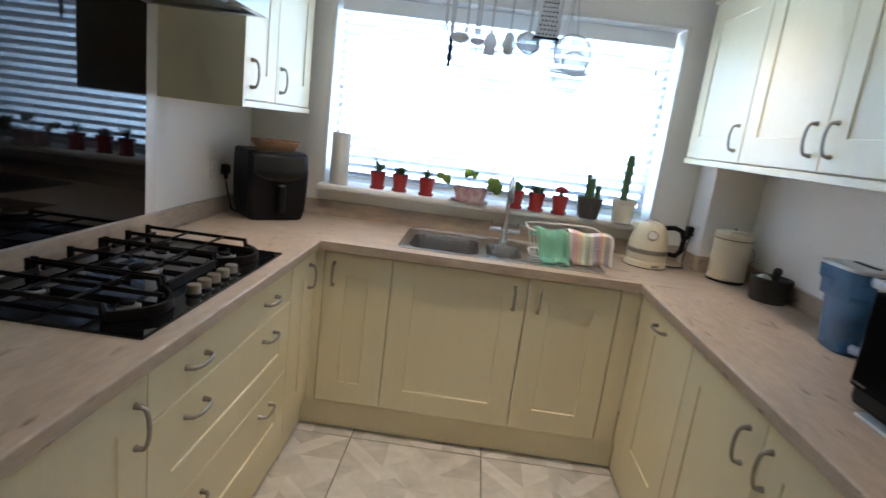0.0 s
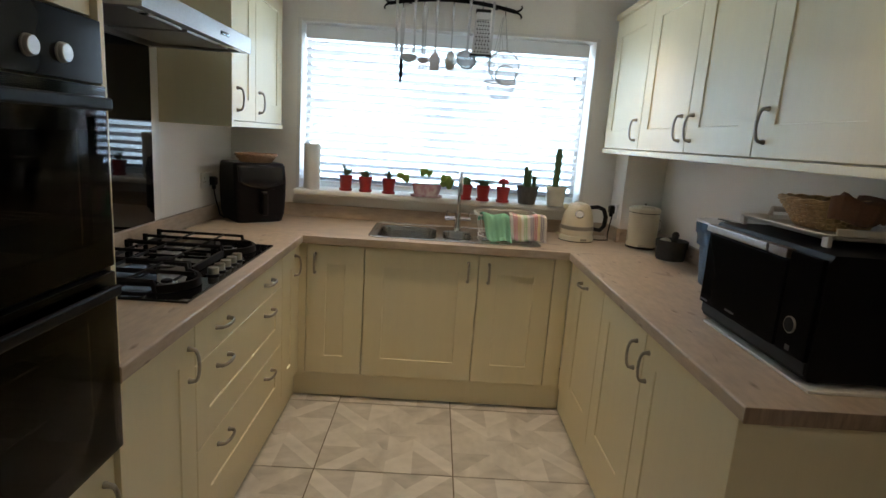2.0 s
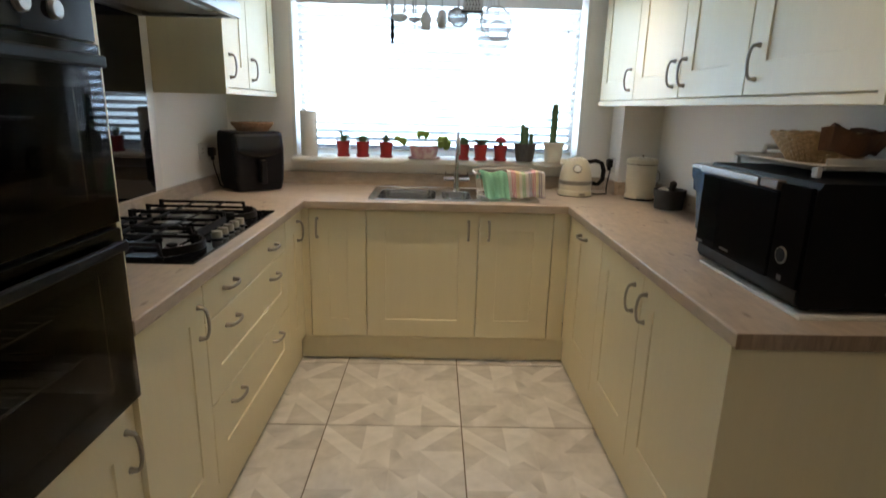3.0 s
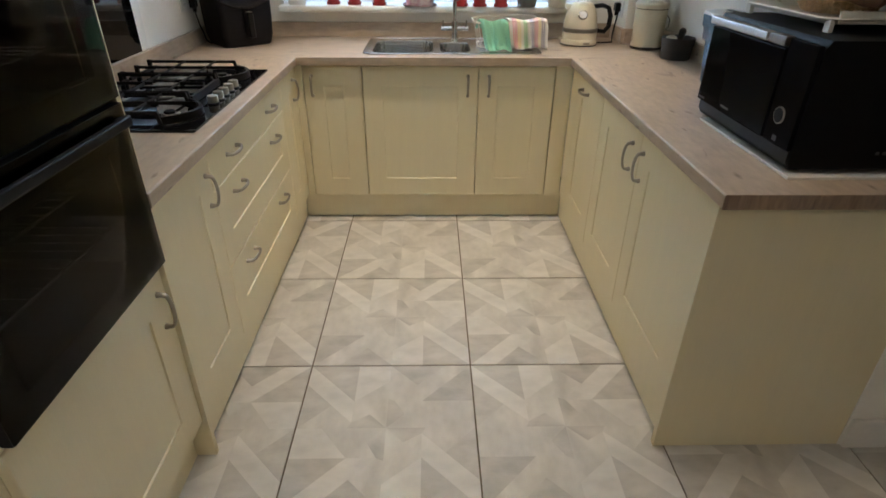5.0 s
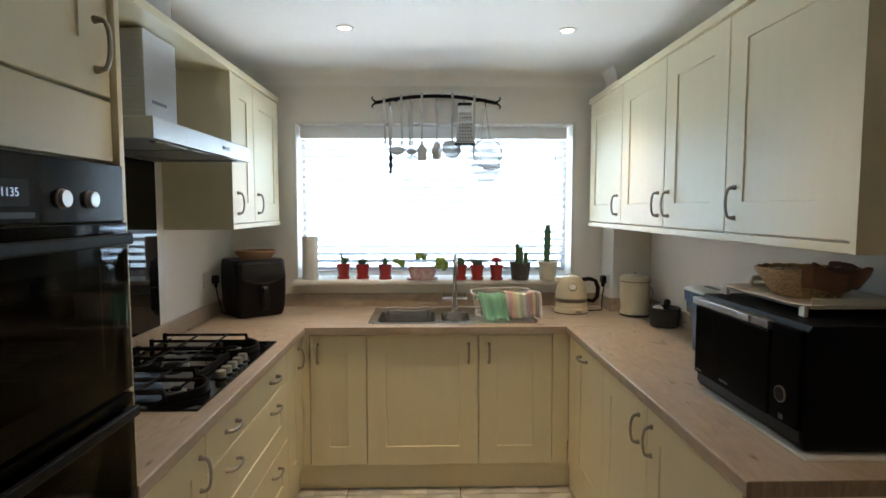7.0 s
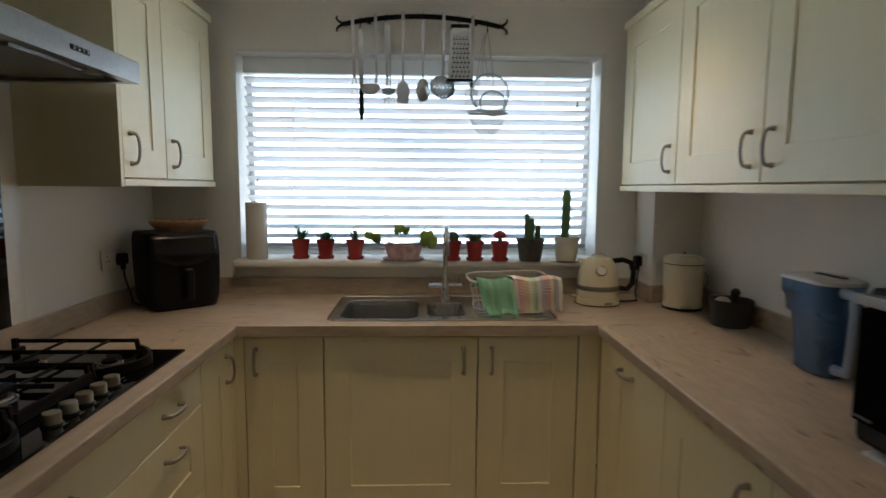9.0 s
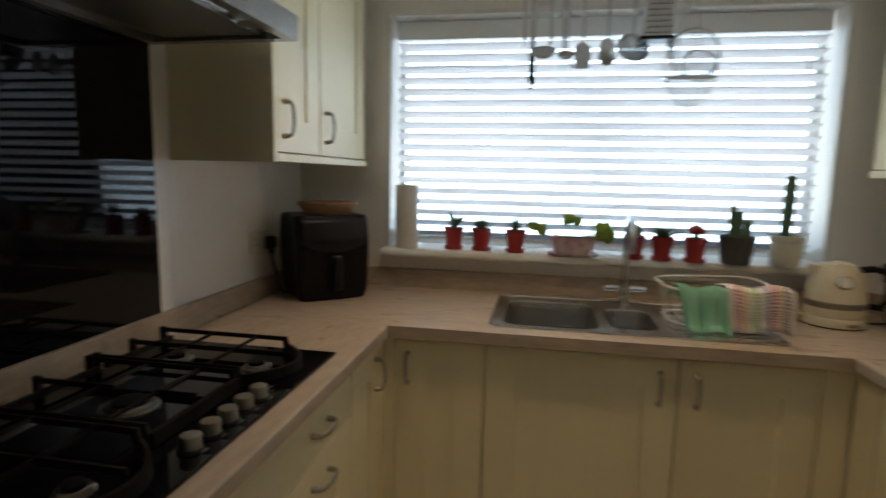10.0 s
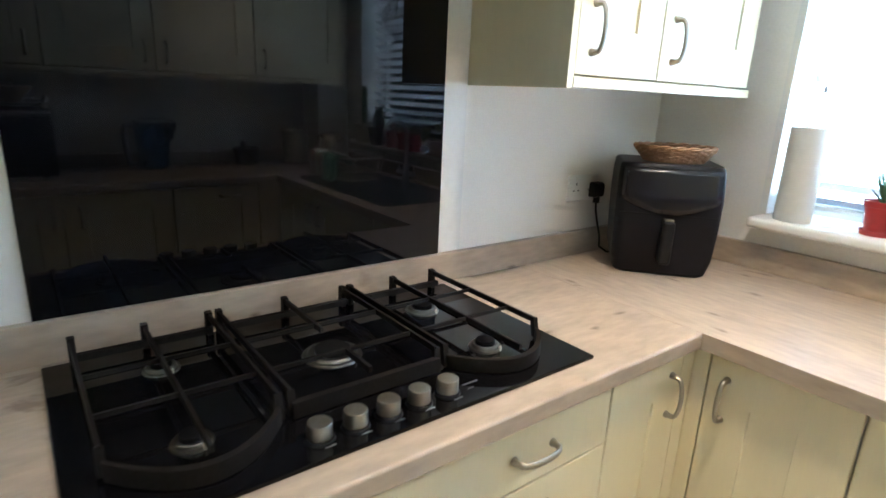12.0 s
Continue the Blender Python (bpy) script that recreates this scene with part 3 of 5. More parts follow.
# venetian blind
VALANCE = translucent("white_blind_valance", (0.80, 0.80, 0.79), 0.12, 0.02)
blind = thing("venetian_blind", pose(1.29, 0.160, 1.116), "white venetian blind with tilted slats in the window", "blind")
BW, NS, PITCH = 1.725, 18, 0.0482
part("headrail", boxed(-BW / 2, -0.032, 0.872, BW / 2, 0.03, 0.948, 0.004), VALANCE, blind, "pale grey valance over the headrail")
sl = bmesh.new()
curve = [(-0.025 + 0.05 * i / 6, 0.003 * (1 - ((i - 3) / 3) ** 2)) for i in range(7)]
ring = curve + [(u, v - 0.0022) for u, v in curve[::-1]]
loft(sl, [[(x, u, v) for u, v in ring] for x in (-BW / 2, BW / 2)])
SLAT = mesh_of("slat", sl, BLIND)
for i in range(NS):
    part("slat", SLAT, None, blind, m=pose(0, 0, 0.028 + PITCH * i, -30 + random.uniform(-1.5, 1.5), random.uniform(-0.05, 0.05), 0))
part("bottom_rail", boxed(-BW / 2, -0.024, 0, BW / 2, 0.024, 0.014, 0.003), PVC, blind)
for x in (-0.62, 0.0, 0.62):
    part("ladder_cord", tube(bmesh.new(), [(x, -0.027, 0.01), (x, -0.027, 0.87)], 0.0011, 6), WHITE, blind)

for x, z, h in ((-0.805, 0.345, 0.018), (0.788, 0.725, 0.036)):
    cord = part("pull_cord", tube(bmesh.new(), [(x, -0.034, 0.872), (x, -0.035, z + h)], 0.0009, 5), WHITE, blind)
    part("tassel", lathe(bmesh.new(), [(0.002, z + h), (0.0045, z + h * 0.6), (0.0055, z), (0.0, z)], 12, x, -0.035), PLASTIC_GREY, cord, "small grey cord tassel")

# ---- oven tower ----
TOWER = pose(0.576, 0, 0, 0, 0, 90)
single("end_panel", boxed(WX0 + 0.001, -2.27, 0, 0.588, -2.251, 2.2, 0.0015), CREAM, "tall cream end panel beside the built-in oven", "panel")
tower = thing("oven_housing", TOWER @ pose(-2.872, 0, 0), "tall cream housing cabinet round a built-in double oven", "cabinet", "kitchen cabinets")
part("body", boxed(0, 0.021, 0.15, 0.6, 0.58, 0.716), CARCASS, tower)
part("body", boxed(0, 0.021, 1.634, 0.6, 0.58, 2.18), CARCASS, tower)
part("back", boxed(0, 0.56, 0.716, 0.6, 0.58, 1.634), CARCASS, tower)
part("side", boxed(0, 0.0, 0.716, 0.012, 0.56, 1.634), CARCASS, tower)
part("plinth", boxed(0, 0.05, 0, 0.6, 0.07, 0.148), CREAM, tower)
leaf(tower, 0, 0.6, 0.153, 0.712, (0.555, 0.60, True))
leaf(tower, 0, 0.6, 1.634, 1.766, name="panel", flat=True)
leaf(tower, 0, 0.6, 1.769, 2.178, (0.548, 1.87, True))
part("cornice", boxed(0, -0.01, 2.1805, 0.6, 0.4, 2.214, 0.003), CREAM, tower)

oven = thing("double_oven", TOWER @ pose(-2.866, 0, 0.718), "black glass built-in double oven with steel dials", "oven")
part("case", boxed(0.004, 0.02, 0.0, 0.59, 0.03, 0.0035), BLACK_MATT, oven)
part("control_panel", boxed(0.002, -0.018, 0.792, 0.592, 0.02, 0.910, 0.002), PANEL_GLASS, oven)
part("display", boxed(0.222, -0.0195, 0.822, 0.305, -0.0182, 0.866), BLACK_MATT, oven, "recessed black clock display")
txt = bpy.data.curves.new("digits", "FONT")
txt.body, txt.size, txt.extrude = "1135", 0.0205, 0.0002
to = new("digits", txt)
to.parent, to.matrix_basis = oven, pose(0.241, -0.0202, 0.838, 90, 0, 0)
txt.materials.append(GLOW_CLOCK)
for x in (0.388, 0.472):
    k = lathe(bmesh.new(), [(0.018, 0), (0.018, 0.003), (0.0165, 0.004), (0.016, 0.010), (0.0145, 0.0115), (0.0, 0.0115)], 28)
    k.transform(Matrix.Rotation(radians(90), 4, "X"))
    part("dial", k, STEEL, oven, "round steel oven dial", pose(x, -0.018, 0.836))
part("button_row", boxed(0.217, -0.0193, 0.802, 0.317, -0.0181, 0.812), BLACK, oven)
for z0, z1, depth in ((0.424, 0.788, 0.4), (0.006, 0.412, 0.45)):
    door = part("oven_door", slab(bmesh.new(), [(0.002, z0), (0.592, z0), (0.592, z1), (0.002, z1)], [[(0.07, z0 + 0.055), (0.53, z0 + 0.055), (0.53, z1 - 0.085), (0.07, z1 - 0.085)]], 0.0, 0.02), BLACK_MATT, oven, "black glass oven door", Matrix.Rotation(radians(90), 4, "X"))
    part("glass", boxed(0.003, -0.0235, z0 + 0.001, 0.591, -0.0203, z1 - 0.001, 0.001), OVEN_GLASS, door, "smoked glass door front", Matrix.Rotation(radians(-90), 4, "X"))
    bar = boxed(0.02, -0.047, z1 - 0.046, 0.574, -0.034, z1 - 0.022, 0.005, 3)
    for x in (0.04, 0.554):
        box(bar, x - 0.012, -0.038, z1 - 0.042, x + 0.012, -0.0236, z1 - 0.026)
    part("door_handle", bar, BLACK_MATT, door, "flat black bar handle", Matrix.Rotation(radians(-90), 4, "X"))
    cav = bmesh.new()
    box(cav, 0.03, 0.022, z0 + 0.02, 0.56, depth, z1 - 0.04)
    front = [f for f in cav.faces if all(abs(v.co.y - 0.022) < 1e-5 for v in f.verts)]
    bmesh.ops.delete(cav, geom=front, context="FACES")
    part("cavity", cav, material("oven_enamel", (0.05, 0.05, 0.055), 0.35, 0, 0.2, 60), oven)
    for k in (0.36, 0.66):
        zz = z0 + (z1 - z0) * k - 0.02
        rk = bmesh.new()
        tube(rk, [(0.05, 0.05, zz), (0.545, 0.05, zz)], 0.004, 6)
        tube(rk, [(0.05, depth - 0.05, zz), (0.545, depth - 0.05, zz)], 0.003, 6)
        for i in range(14):
            tube(rk, [(0.06 + 0.0365 * i, 0.05, zz), (0.06 + 0.0365 * i, depth - 0.05, zz)], 0.0015, 4)
        part("rack", rk, BRIGHT, oven, "steel wire oven rack")

# ---- splashback, hood, hob ----
bm = slab(bmesh.new(), [(-2.249, 0.9915), (-0.8375, 0.9915), (-0.8375, 2.178), (-1.9095, 2.178), (-1.9095, 1.432), (-2.249, 1.432)], [], 0.0, 0.0037)
bm.transform(Matrix(((0, 0, 1, WX0 + 0.0003), (1, 0, 0, 0), (0, 1, 0, 0), (0, 0, 0, 1))))
single("backing_board", bm, WHITE, "white wall board behind the splashback and hood", "wall board")
bm = boxed(WX0 + 0.0043, -1.812, 0.9925, WX0 + 0.011, -0.917, 1.79, 0.001)
single("splashback", bm, BLACK_GLASS, "glossy black glass splashback behind the hob", "splashback")
hood = thing("cooker_hood", pose(0, -1.352, 1.748), "brushed steel chimney cooker hood above the hob", "cooker hood")
bm = bmesh.new()
w = 0.45
rings = [[(x, y, z) for x, y in ((0.0, -w + i), (0.434 - i, -w + i), (0.434 - i, w - i), (0.0, w - i))] for i, z in ((0.0, 0.0), (0.0, 0.062))] + [[(0.0, -w + 0.004, 0.066), (0.430, -w + 0.004, 0.066), (0.430, w - 0.004, 0.066), (0.0, w - 0.004, 0.066)]]
vs = [[bm.verts.new(p) for p in r] for r in rings]
for a, b in zip(vs, vs[1:]):
    for i in range(4):
        bm.faces.new((a[i], a[(i + 1) % 4], b[(i + 1) % 4], b[i]))
bm.faces.new(vs[-1])
inner = [[(0.03, -w + 0.03, 0.0), (0.404, -w + 0.03, 0.0), (0.404, w - 0.03, 0.0), (0.03, w - 0.03, 0.0)], [(0.03, -w + 0.03, 0.018), (0.404, -w + 0.03, 0.018), (0.404, w - 0.03, 0.018), (0.03, w - 0.03, 0.018)]]
iv = [[bm.verts.new(p) for p in r] for r in inner]
for a, b in ((vs[0], iv[0]), (iv[0], iv[1])):
    for i in range(4):
        bm.faces.new((a[i], a[(i + 1) % 4], b[(i + 1) % 4], b[i]))
bm.faces.new(iv[1])
part("canopy", bm, STEEL, hood)
part("chimney", boxed(0.0, -0.125, 0.0665, 0.252, 0.125, 0.424, 0.003), STEEL, hood)
part("chimney", boxed(0.0, -0.118, 0.4655, 0.245, 0.118, 0.64, 0.003), STEEL, hood, "steel upper chimney sleeve")
part("maker_plate", boxed(0.2525, -0.075, 0.170, 0.2535, 0.035, 0.182), PRINT, hood, "faint grey maker's print")
for y in (-0.215, 0.215):
    f = bmesh.new()
    box(f, 0.07, y - 0.195, 0.008, 0.35, y + 0.195, 0.017)
    part("grease_filter", f, material("filter_mesh", (0.33, 0.32, 0.30), 0.4, 1, 0.2, 300, 0.8, (1, 0.05, 1)), hood, "ribbed metal grease filter")
for y in (-0.3, 0.3):
    part("hood_lamp", lathe(bmesh.new(), [(0.028, 0.009), (0.028, 0.004), (0.022, 0.003), (0.0, 0.003)], 20, 0.378, y), BRIGHT, hood)
ct = boxed(0.434, 0.11, 0.024, 0.4365, 0.19, 0.038, 0.001)
part("switch_panel", ct, BLACK, hood)
for i in range(4):
    bt = lathe(bmesh.new(), [(0.0045, 0), (0.0045, 0.003), (0.0, 0.0035)], 12)
    bt.transform(Matrix.Rotation(radians(90), 4, "Y"))
    part("button", bt, CHROME, hood, m=pose(0.4362, 0.121 + 0.019 * i, 0.031))

hob = thing("gas_hob", pose(0, 0, 0.91), "five-burner black glass gas hob with cast iron grates", "gas hob")
part("glass_plate", boxed(0.04, -1.81, 0.0, 0.543, -0.922, 0.008, 0.002), BLACK_GLASS, hob)

BURNER = material("burner_alloy", (0.22, 0.21, 0.195), 0.32, 1, 0.2, 120, 0.1)


def burner(x, y, r):
    b = part("burner", lathe(bmesh.new(), [(r * 1.28, 0.008), (r * 1.24, 0.011), (r * 1.08, 0.012), (r * 1.02, 0.0165), (r * 0.95, 0.018), (r * 0.80, 0.0165), (0.0, 0.0165)], 36, x, y), BURNER, hob, "dull metal burner ring")
    part("igniter", lathe(bmesh.new(), [(0.003, 0.0085), (0.003, 0.017), (0.0015, 0.0185), (0.0, 0.0185)], 8, x + r * 1.12, y + r * 0.5), GARLIC, b, "small white ceramic igniter")
    part("cap", lathe(bmesh.new(), [(r * 0.76, 0.017), (r * 0.77, 0.0225), (r * 0.68, 0.0255), (0.0, 0.026)], 30, x, y), BLACK_MATT, b, "black enamel burner cap")


for x, y, r in ((0.155, -1.64, 0.024), (0.405, -1.65, 0.0235), (0.262, -1.36, 0.045), (0.168, -1.082, 0.031), (0.395, -1.085, 0.027)):
    burner(x, y, r)


def grate(y0, y1, bars, rounded):
    """Cast iron pan support: back rail with fingers, long bars to the front, cross bars and a deep front band."""
    bm = bmesh.new()
    zt, th = 0.055, 0.0036
    xb, xf = 0.062, 0.425
    yc = (y0 + y1) / 2

    def bar(a, b, h=0.011, t=th):
        a, b = Vector(a), Vector(b)
        d = (b - a).normalized()
        s = Vector((-d.y, d.x, 0)) * t
        loft(bm, [[p + s * 0.8, p - s * 0.8, p - s + Vector((0, 0, -h)), p + s + Vector((0, 0, -h))] for p in (a, b)])

    ends = []
    for i in range(bars):
        y = y0 + (y1 - y0) * i / (bars - 1)
        u = (y - yc) / ((y1 - y0) / 2)
        front = xf + (0.075 * (1 - u * u) if rounded else 0) - 0.004
        if bars == 3 and i == 1:
            bar((0.045, y, zt), (0.19, y, zt))
            bar((0.30 if rounded else 0.33, y, zt), (front, y, zt))
            if not rounded:
                bar((0.19, y, zt), (0.235, y, zt))
            else:
                bar((0.19, y, zt), (0.31, y, zt))
        else:
            bar((0.045, y, zt), (front if not rounded else xf - 0.005, y, zt))
        box(bm, 0.040, y - 0.006, 0.008, 0.056, y + 0.006, zt + 0.002)
        ends.append((front, y))
    for x in (0.205, 0.335):
        bar((x, y0, zt - 0.001), (x, y1, zt - 0.001), 0.007, 0.0031)
    bar((0.072, y0, 0.034), (0.072, y1, 0.034), 0.012, 0.007)
    n = 14
    rings = []
    for i in range(n + 1):
        u = -1 + 2 * i / n
        x = xf + (0.078 * (1 - u * u) if rounded else 0.0)
        y = yc + u * (y1 - y0) / 2
        rings.append([(x - 0.008, y, 0.010), (x + 0.008, y, 0.010), (x + 0.006, y, 0.036), (x - 0.006, y, 0.036)])
    loft(bm, rings)
    for y in (y0, y1):
        loft(bm, [[(xf - 0.014, y - 0.006, zt - 0.012), (xf - 0.006, y - 0.006, zt), (xf - 0.006, y + 0.006, zt), (xf - 0.014, y + 0.006, zt - 0.012)], [(xf - 0.008, y - 0.006, 0.014), (xf + 0.004, y - 0.006, 0.014), (xf + 0.004, y + 0.006, 0.014), (xf - 0.008, y + 0.006, 0.014)]])
    return bm


for y0, y1, r in ((-1.762, -1.528, True), (-1.508, -1.228, False), (-1.208, -0.968, True)):
    part("grate", grate(y0, y1, 3, r), IRON, hob, "cast iron pan support")
KNOB = material("champagne_metal", (0.43, 0.40, 0.345), 0.42, 1, 0.12, 120, 0.05)
for i in range(5):
    k = part("control_knob", lathe(bmesh.new(), [(0.019, 0.014), (0.0187, 0.036), (0.0175, 0.0375), (0.0, 0.038)], 32, 0.497, -1.497 + 0.059 * i), KNOB, hob, "round brushed champagne metal knob")
    part("collar", lathe(bmesh.new(), [(0.023, 0.008), (0.022, 0.012), (0.0165, 0.014), (0.0, 0.0141)], 28, 0.497, -1.497 + 0.059 * i), BLACK, k)
    part("marking", boxed(0.519, -1.500 + 0.059 * i, 0.0081, 0.523, -1.482 + 0.059 * i, 0.0085), PRINT, hob)
part("marking", boxed(0.489, -1.222, 0.0081, 0.4925, -1.188, 0.0085), PRINT, hob, "small grey maker's print")
part("marking", boxed(0.504, -1.222, 0.0081, 0.507, -1.208, 0.0085), PRINT, hob)

# ---- sink and tap ----
BOWL_STEEL = material("satin_bowl_steel", (0.53, 0.52, 0.50), 0.26, 1, 0.12, 90, 0.08, (1, 30, 30), 4)
sink = thing("kitchen_sink", pose(0, 0, 0.91), "stainless steel one-and-a-half bowl sink with drainer", "sink")
x0, y0, x1, y1 = SINK
B1, B2 = (0.966, -0.492, 1.290, -0.125), (1.325, -0.455, 1.487, -0.185)
r1, r2 = rrect(*B1, 0.06), rrect(*B2, 0.045)
bm = bmesh.new()
slab(bm, rrect(x0, y0, x1, y1, 0.045), [r1, r2], 0.001, 0.005)
part("rim", bm, BRIGHT, sink)
edge = bmesh.new()
tube(edge, [(x, y, 0.0045) for x, y in rrect(x0 + 0.004, y0 + 0.004, x1 - 0.004, y1 - 0.004, 0.042)], 0.004, 8, closed=True)
part("rolled_edge", edge, BRIGHT, sink)


def bowl(b, r, depth):
    bm = bmesh.new()
    rings = []
    for inset, z in ((-0.002, 0.006), (0.003, 0.002), (0.006, -0.02), (0.016, -depth + 0.03), (0.024, -depth + 0.01), (0.045, -depth)):
        rings.append([(x, y, z) for x, y in rrect(b[0] + inset, b[1] + inset, b[2] - inset, b[3] - inset, max(0.02, r - inset * 0.3))])
    loft(bm, rings, False)
    bm.faces.new([bm.verts.new(p) for p in rings[-1]])
    bmesh.ops.remove_doubles(bm, verts=bm.verts[:], dist=0.0001)
    o = part("bowl", bm, BOWL_STEEL, sink, "brushed steel bowl")
    cx, cy = (b[0] + b[2]) / 2, (b[1] + b[3]) / 2
    part("waste", lathe(bmesh.new(), [(0.04, -depth + 0.001), (0.04, -depth + 0.004), (0.03, -depth + 0.003), (0.0, -depth + 0.002)], 24, cx, cy), CHROME, o)


bowl(B1, 0.06, 0.16)
bowl(B2, 0.045, 0.11)
for i in range(8):
    y = -0.47 + 0.05 * i
    part("drain_groove", tube(bmesh.new(), [(1.53, y, 0.0048), (1.56, y, 0.0058), (1.80, y, 0.0058), (1.82, y, 0.0048)], 0.0035, 6, 0.5), BRIGHT, sink)

tap = thing("mixer_tap", pose(1.414, -0.085, 0.915), "chrome swan-neck mixer tap with a crossbar", "tap")
part("base", lathe(bmesh.new(), [(0.026, 0), (0.026, 0.004), (0.022, 0.010), (0.020, 0.045), (0.0185, 0.10), (0.016, 0.105), (0.0, 0.105)], 24), CHROME, tap)
bm = bmesh.new()
tube(bm, [(-0.078, 0, 0.062), (-0.03, 0, 0.062), (0.03, 0, 0.062), (0.078, 0, 0.062)], 0.0135, 16)
part("crossbar", bm, CHROME, tap)
for s in (-1, 1):
    lv = bmesh.new()
    tube(lv, [(s * 0.066, 0, 0.066), (s * 0.067, 0, 0.105)], 0.0045, 8)
    part("lever", lv, NICKEL, tap, "slim metal tap lever")
sp = bmesh.new()
pts = [(0, 0, 0.10), (0, 0, 0.2), (0, 0, 0.272)] + [(0, -0.072 + 0.072 * math.cos(radians(a)), 0.272 + 0.072 * math.sin(radians(a))) for a in range(15, 181, 15)] + [(0, -0.144, 0.25)]
tube(sp, pts, 0.0115, 14)
lathe(sp, [(0.014, 0.222), (0.014, 0.258), (0.0115, 0.26)], 16, 0, -0.144)
part("spout", sp, CHROME, tap)

# ---- dish rack and cloths ----
rack = thing("dish_rack", pose(1.675, -0.295, 0.917), "cream plastic-coated wire dish rack on the drainer", "dish rack")


def ring_at(z, sx, sy, r=0.07, n=6):
    return [(x, y, z) for x, y in rrect(-sx, -sy, sx, sy, r, n)]


RACK = material("cream_coated_wire", (0.72, 0.69, 0.62), 0.4, 0, 0.05)
rim = bmesh.new()
tube(rim, [(x, y, z + 0.006 * math.sin(x * 6)) for x, y, z in ring_at(0.138, 0.172, 0.135)], 0.0048, 8, closed=True)
part("rim", rim, RACK, rack)
part("lower_ring", tube(bmesh.new(), ring_at(0.010, 0.145, 0.115), 0.0035, 8, closed=True), RACK, rack)
top_r, low_r = ring_at(0.138, 0.172, 0.135), ring_at(0.010, 0.145, 0.115)
for i in range(0, len(top_r)):
    if i % 7 in (0, 3):
        part("wire", tube(bmesh.new(), [top_r[i], low_r[i]], 0.0019, 5), RACK, rack)
for i in range(8):
    a = -0.133 + 0.038 * i
    part("wire", tube(bmesh.new(), [(a * 1.15, -0.134, 0.137), (a, -0.113, 0.012), (a, 0.113, 0.012), (a * 1.15, 0.134, 0.137)], 0.0018, 5), RACK, rack)


def cloth(path, width, nx, wave, mat, name, label, m, skew=0.0):
    """A thick draped cloth: a profile (y, z) carried along x with soft folds."""
    bm = bmesh.new()
    uv = bm.loops.layers.uv.new("UVMap")
    rows = []
    n = len(path)
    for j, (y, z) in enumerate(path):
        v = j / (n - 1)
        row = []
        for i in range(nx + 1):
            u = i / nx
            fold = wave * math.sin(u * 14 + 3 * v) * (0.25 + v) + 0.6 * wave * math.sin(u * 31 + 1.3) * v
            row.append((bm.verts.new((width * (u - 0.5) * (1 - 0.08 * v) + skew * v, y + fold, z + 0.006 * math.sin(u * 9 + 2 * v))), (u, v)))
        rows.append(row)
    for a, b in zip(rows, rows[1:]):
        for i in range(nx):
            q = (a[i], a[i + 1], b[i + 1], b[i])
            f = bm.faces.new([x[0] for x in q])
            for lp, x in zip(f.loops, q):
                lp[uv].uv = x[1]
    ob = single(name, bm, mat, label, "cloth", m)
    sd = ob.modifiers.new("thickness", "SOLIDIFY")
    sd.thickness = 0.0035
    return ob


front = [(-0.05, 0.095), (-0.09, 0.125), (-0.125, 0.146), (-0.140, 0.150), (-0.152, 0.138), (-0.156, 0.11), (-0.152, 0.08), (-0.148, 0.05), (-0.150, 0.02), (-0.165, 0.006)]
back_up = [(0.03, 0.10), (-0.03, 0.13), (-0.08, 0.145), (-0.13, 0.155), (-0.15, 0.156), (-0.165, 0.145), (-0.170, 0.115), (-0.166, 0.08), (-0.160, 0.055), (-0.158, 0.03), (-0.160, 0.012)]
cloth(front, 0.15, 26, 0.006, GREEN_CLOTH, "dish_cloth", "mint green towelling cloth draped over the dish rack", pose(1.590, -0.292, 0.917, 0, 0, -4), 0.055)
cloth(back_up, 0.215, 34, 0.005, STRIPED, "tea_towel", "multicoloured striped knitted cloth draped over the dish rack", pose(1.748, -0.285, 0.917, 0, 0, 5), 0.035)

# ---- worktop things ----
kettle = thing("electric_kettle", pose(2.118, -0.175, 0.91) @ Matrix.Diagonal((1.06, 1.06, 0.98, 1.0)), "cream retro kettle with a black handle on its base", "kettle")
base = part("power_base", lathe(bmesh.new(), [(0.088, 0), (0.094, 0.004), (0.094, 0.026), (0.088, 0.034), (0.0, 0.034)], 40), ENAMEL, kettle)
part("base_ring", lathe(bmesh.new(), [(0.0952, 0.0005), (0.0952, 0.005), (0.09, 0.005)], 40, caps=False), BLACK, base)
part("rating_plate", boxed(-0.018, -0.0955, 0.010, 0.018, -0.0935, 0.022, 0.001), NICKEL, base, "small metal plate", pose(0, 0, 0, 0, 0, 12))
part("body", lathe(bmesh.new(), [(0.0, 0.035), (0.088, 0.035), (0.091, 0.05), (0.090, 0.085), (0.085, 0.13), (0.076, 0.172), (0.064, 0.203), (0.056, 0.214), (0.0, 0.215)], 44), ENAMEL, kettle)
part("band", lathe(bmesh.new(), [(0.0905, 0.07), (0.0918, 0.073), (0.0908, 0.09), (0.0895, 0.092)], 44, caps=False), NICKEL, kettle, "satin metal band")
lid = part("lid", lathe(bmesh.new(), [(0.052, 0.2145), (0.05, 0.220), (0.03, 0.226), (0.0, 0.228)], 32), ENAMEL, kettle)
part("lid_ring", tube(bmesh.new(), [(0.03 * math.cos(radians(a)), 0.0, 0.224 + 0.012 * math.sin(radians(a))) for a in range(0, 181, 20)], 0.003, 8), CHROME, lid)
